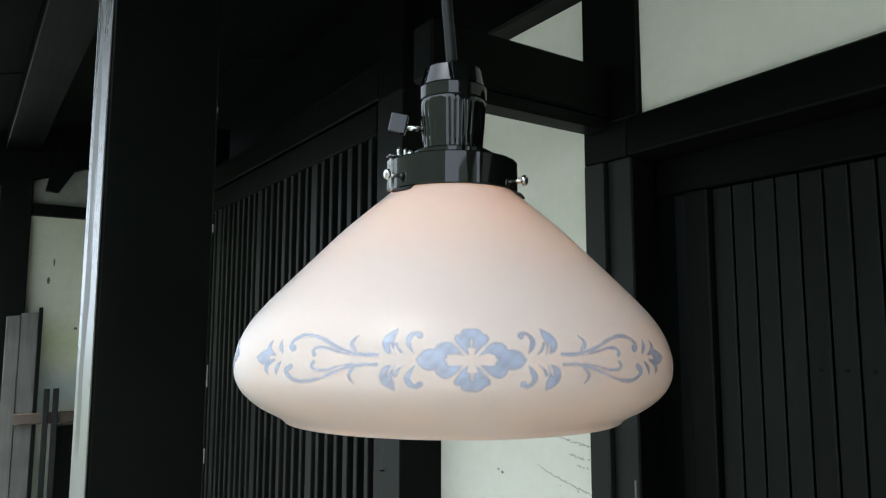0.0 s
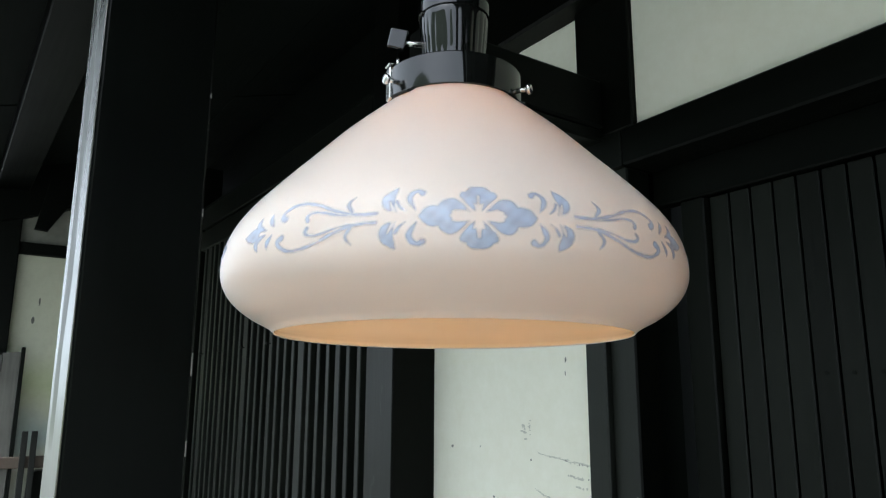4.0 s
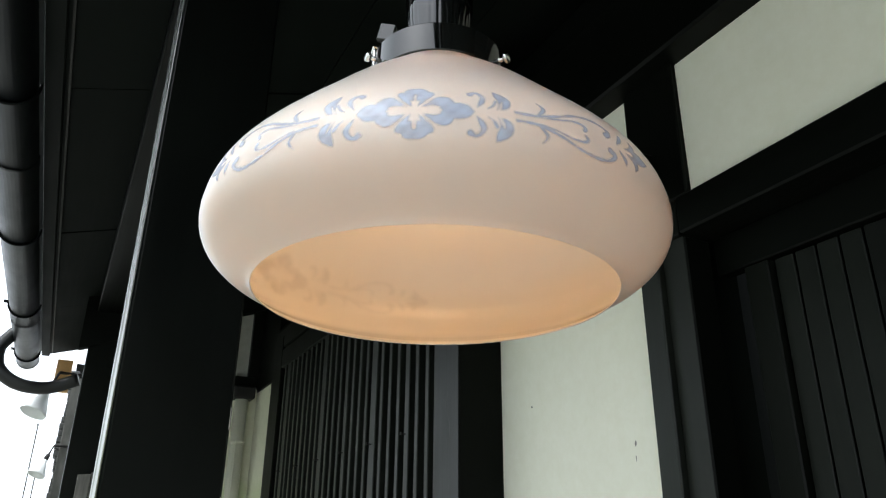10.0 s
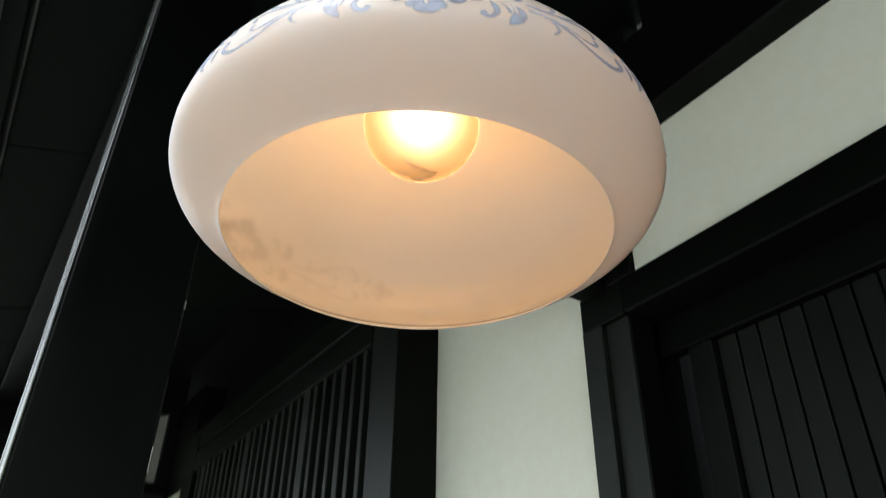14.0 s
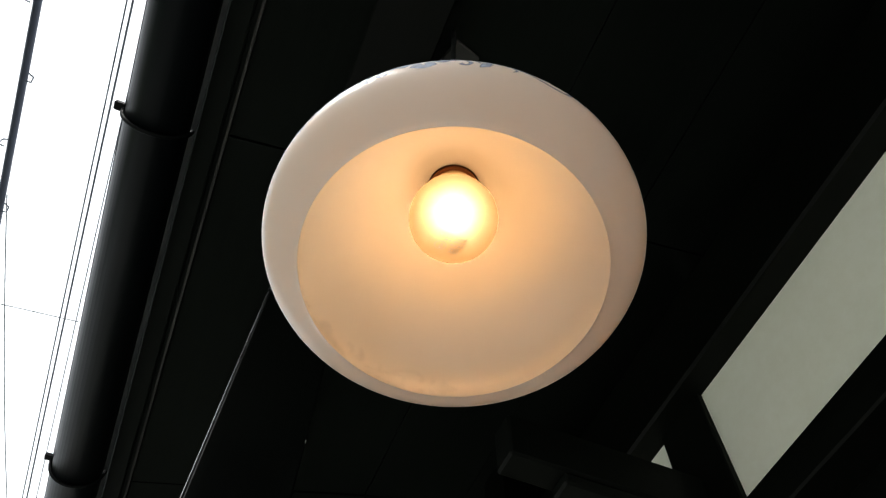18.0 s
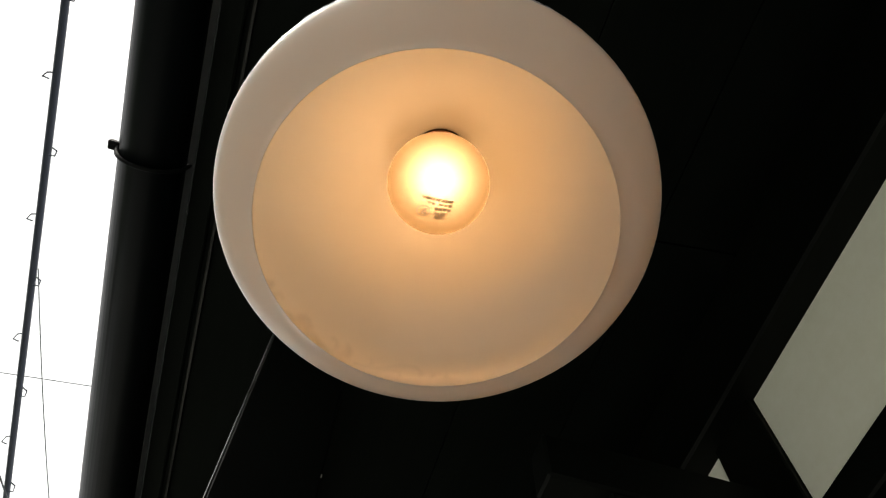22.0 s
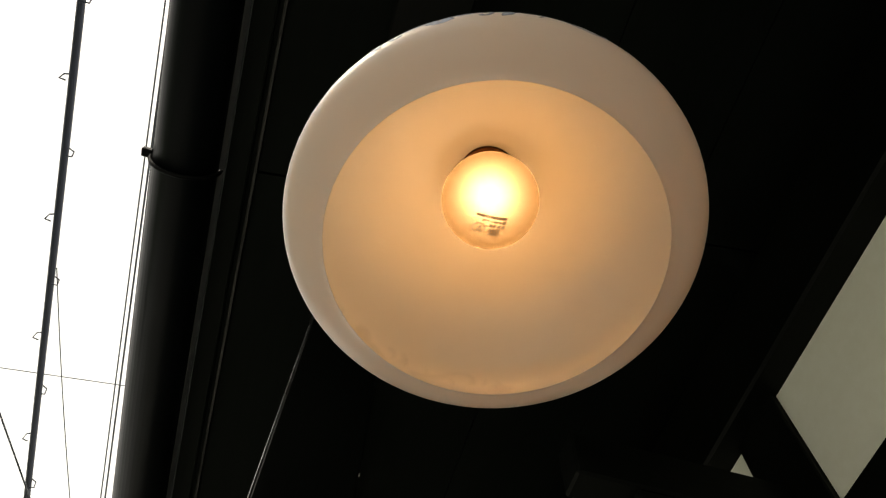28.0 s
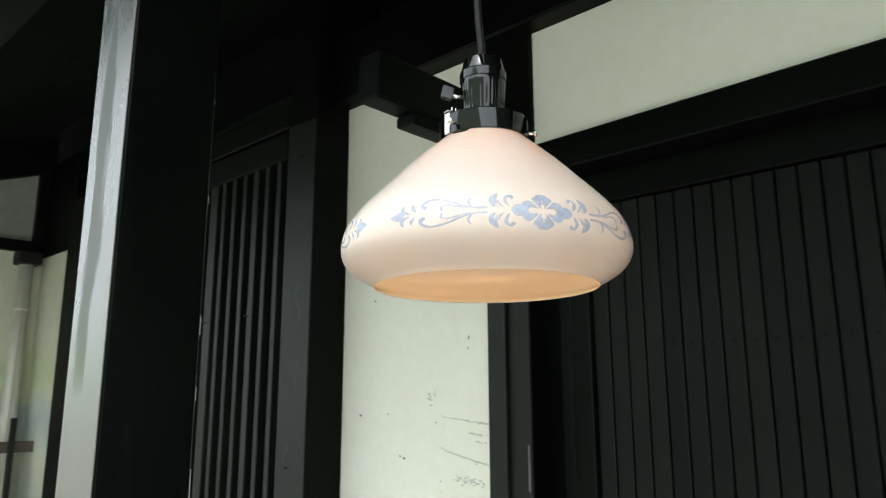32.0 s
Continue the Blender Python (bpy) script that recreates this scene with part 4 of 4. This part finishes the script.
box("dark_panel", 0.128, 0.25, YB - 0.1, YB - 0.002, 0, 1.346, WOOD_Z, yard, 0.003)
pipe = thing("downpipe", "cream downpipe with a dark hopper head on the yard wall", "downpipe")
part("tube", tube_bm([(0.615, YB - 0.045, 0.0), (0.612, YB - 0.045, 2.27)], 0.034, 16), PIPE, pipe, smooth=True)
part("clip", tube_bm([(0.614, YB - 0.045, 2.04), (0.614, YB - 0.045, 2.055)], 0.037, 16), PIPE, pipe, smooth=True)
part("hopper", box_bm(0.56, 0.67, YB - 0.1, YB - 0.004, 2.27, 2.335, 0.006), IRON, pipe)
part("wire", tube_bm([(0.60, YB - 0.082, 2.06), (0.598, YB - 0.082, 1.0)], 0.003, 6), PIPE, pipe)

STAKE = surface("dark_grey_stake", (0.006, 0.0065, 0.006), (0.018, 0.019, 0.017), (0.4, 0.6), (40, 40, 4), 5.0, 0.15, spec=0.2)
fence = thing("picket_fence", "brown rail with dark upright stakes in front of the yard wall", "fence")
box("rail", -0.05, 0.72, YB - 0.16, YB - 0.12, 1.365, 1.415, BROWN, fence, 0.004)
for x in (0.076, 0.114, 0.238, 0.365, 0.482, 0.596, 0.715):
    box("stake", x - 0.0115, x + 0.0115, YB - 0.192, YB - 0.168, 0.0, 1.525, STAKE, fence, 0.002)

boards = thing("leaning_boards", "weathered grey boards leaning against the post", "board")
for x0, x1, z, dy in ((-0.100, -0.045, 1.852, 0.0), (-0.043, 0.028, 1.866, 0.004)):
    bm = box_bm(x0, x1, YB - 0.14 + dy, YB - 0.122 + dy, 0, z, 0.002)
    for v in bm.verts:
        if v.co.z > 1.0:
            v.co.z += 0.10 * (v.co.x - x0)
    part("board", bm, GREYBOARD, boards)
box("edge_board", 0.029, 0.044, YB - 0.145, YB - 0.11, 0, 1.895, WOOD_Z, boards, 0.002)

meter = thing("meter_box", "pale grey meter box with round meter behind the fence", "meter box")
box("case", 0.255, 0.566, YB - 0.08, YB - 0.002, 0.98, 1.325, WHITEMETAL, meter, 0.006)
box("hood", 0.25, 0.572, YB - 0.1, YB - 0.0805, 1.312, 1.33, GREYBOARD, meter, 0.003)
box("cover", 0.31, 0.50, YB - 0.088, YB - 0.0805, 1.0, 1.29, PIPE, meter, 0.003)
dial = part("dial", lathe_bm([(0.0005, 1.235), (0.046, 1.235), (0.05, 1.23), (0.05, 1.20), (0.046, 1.195), (0.0005, 1.195)], 32), WHITEMETAL, meter, "round white meter drum", smooth=True)
dial.location = (0.402, YB - 0.085, 0)
for z in (1.236, 1.184):
    part("rim", lathe_bm([(0.0005, z + 0.012), (0.056, z + 0.012), (0.058, z + 0.01), (0.058, z + 0.002), (0.056, z), (0.0005, z)], 32), IRON, dial, "dark rim")
box("latch", 0.52, 0.535, YB - 0.088, YB - 0.0805, 1.16, 1.2, IRON, meter, 0.002)

# ---- drain hose, flood lamps and wires beyond the gutter ----
hose = part("drain_hose", tube_bm(spline([(-0.52, 4.05, 2.62), (-0.575, 4.05, 2.53), (-0.565, 4.05, 2.43), (-0.50, 4.05, 2.365), (-0.41, 4.05, 2.335), (-0.30, 4.05, 2.34), (-0.17, 4.02, 2.39)], 8), 0.034, 14), CORD, smooth=True)
tagged(hose, "thick black drain hose curving under the gutter", "hose")


def flood_lamp(x, y, z, s, label):
    lamp_ = thing("flood_lamp", label, "flood lamp", group="flood lamps", at=(x, y, z))
    bm = lathe_bm([(0.018, 0.0), (0.02, 0.015), (0.035, 0.05), (0.062, 0.11), (0.064, 0.125), (0.058, 0.125), (0.03, 0.05)], 24)
    part("hood", bm, WHITEMETAL, lamp_, "white conical metal hood", smooth=True)
    part("neck", lathe_bm([(0.016, -0.045), (0.018, 0.0)], 16), IRON, lamp_, smooth=True)
    part("arm", tube_bm([(0, 0, -0.04), (0.0, 0.0, -0.12), (0.16, -0.04, -0.2)], 0.008, 8), IRON, lamp_)
    lamp_.rotation_euler = (radians(165), radians(20), 0)
    lamp_.scale = (s, s, s)
    return lamp_


flood_lamp(-0.325, 4.64, 2.415, 1.2, "white conical flood lamp hung under the far eaves")
flood_lamp(-0.262, 5.05, 2.055, 0.85, "small white flood lamp further along the eaves")

far = thing("far_row", "dark tiled house edge further along the street", "house", kind="structure")
box("gable_edge", -0.19, 0.6, 5.2, 5.4, 0, 2.72, WOOD_Z, far, 0)
MORTAR = surface("stained_verge_mortar", (0.035, 0.036, 0.032), (0.10, 0.10, 0.09), (0.75, 0.9), (40, 40, 12), 8.0, 0.25)
rng = random.Random(9)
FARTILE = surface("dark_weathered_tile", (0.018, 0.019, 0.019), (0.07, 0.07, 0.066), (0.6, 0.8), (60, 60, 60), 9.0, 0.3)
for k in range(48):
    z = 0.55 + 0.044 * k
    out_by = 0.212 + 0.010 * math.sin(k * 0.55) + 0.009 * rng.random()
    box("ragged_tile", -out_by, -0.16, 5.15, 5.35, z, z + 0.040 + 0.003 * rng.random(), FARTILE, far, 0.006)
box("verge_strip", -0.196, -0.128, 5.10, 5.149, 0, 2.6, MORTAR, far, 0.003)


WIRE = surface("weathered_grey_wire", (0.02, 0.026, 0.034), (0.05, 0.06, 0.072), (0.5, 0.7), (30, 30, 30), 5, 0.05)


def wire(name, label, points, r, mat=WIRE):
    ob = part(name, tube_bm(points, r, 6), mat, smooth=True)
    return tagged(ob, label, "cable", kind="structure")


def sag(a, b, drop, n=14):
    a, b = Vector(a), Vector(b)
    return [a.lerp(b, i / n) - Vector((0, 0, 4 * drop * (i / n) * (1 - i / n))) for i in range(n + 1)]


BLUECABLE = surface("weathered_blue_cable", (0.006, 0.010, 0.024), (0.014, 0.022, 0.042), (0.5, 0.7), (30, 30, 30), 5, 0.1)
trunk = thing("street_cable", "thick dark blue bundled street cable with hanger rings", "cable", "structure")
A, B = Vector((-1.99, -4.0, 6.0)), Vector((-2.77, 14.0, 6.0))
part("bundle", tube_bm([A.lerp(B, i / 24) for i in range(25)], 0.026, 8), BLUECABLE, trunk, smooth=True)
part("messenger", tube_bm([A + Vector((-0.13, 0, 0.1)), A.lerp(B, 0.36) + Vector((-0.02, 0, 0.05)), B + Vector((0, 0, 0.05))], 0.01, 6), BLUECABLE, trunk)
for k in range(34):
    c = A.lerp(B, (k + 0.4) / 34)
    s = 0.04 if k % 2 else -0.045
    part("hanger", tube_bm([c + Vector((0, 0, 0.035)), c + Vector((s * 1.4, 0.01, 0.01)), c + Vector((s * 1.6, 0.03, -0.035)), c + Vector((s * 0.6, 0.03, -0.045))], 0.0055, 5), BLUECABLE, trunk)
wire("power_wire", "thin overhead wire along the street", sag((-1.60, -4, 6.0), (-1.86, 14, 6.0), 0.1), 0.0056)
wire("power_wire", "thin overhead wire along the street", sag((-1.56, -4, 6.0), (-1.80, 14, 6.0), 0.14), 0.0074)
wire("power_wire", "thin overhead wire along the street", sag((-1.46, -4, 6.02), (-1.73, 14, 6.0), 0.16), 0.0042)
wire("service_wire", "thin service wire crossing the street", [(-4.5, 4.27, 6.0), (-1.6, 3.93, 6.0)], 0.0036)
wire("service_wire", "thin service wire crossing the street", sag((-2.26, 3.0, 6.0), (-1.7, 6.5, 5.7), 0.06), 0.0040)
wire("service_wire", "thin service wire crossing the street", [(-2.75, 4.2, 6.0), (-2.2, 5.7, 5.9)], 0.0072)

# thin poles that stand far down the street
for x, top in ((-0.585, 3.42), (-0.47, 2.62)):
    pole = thing("distant_pole", "thin grey pole standing far down the street", "pole", at=(x, 14.0, 0))
    part("shaft", tube_bm([(0, 0, 0), (0.004, 0, top * 0.5), (0, 0, top)], 0.011, 8), IRON, pole)
    part("cap", tube_bm([(0, 0, top), (0, 0, top + 0.03)], 0.018, 8), IRON, pole)
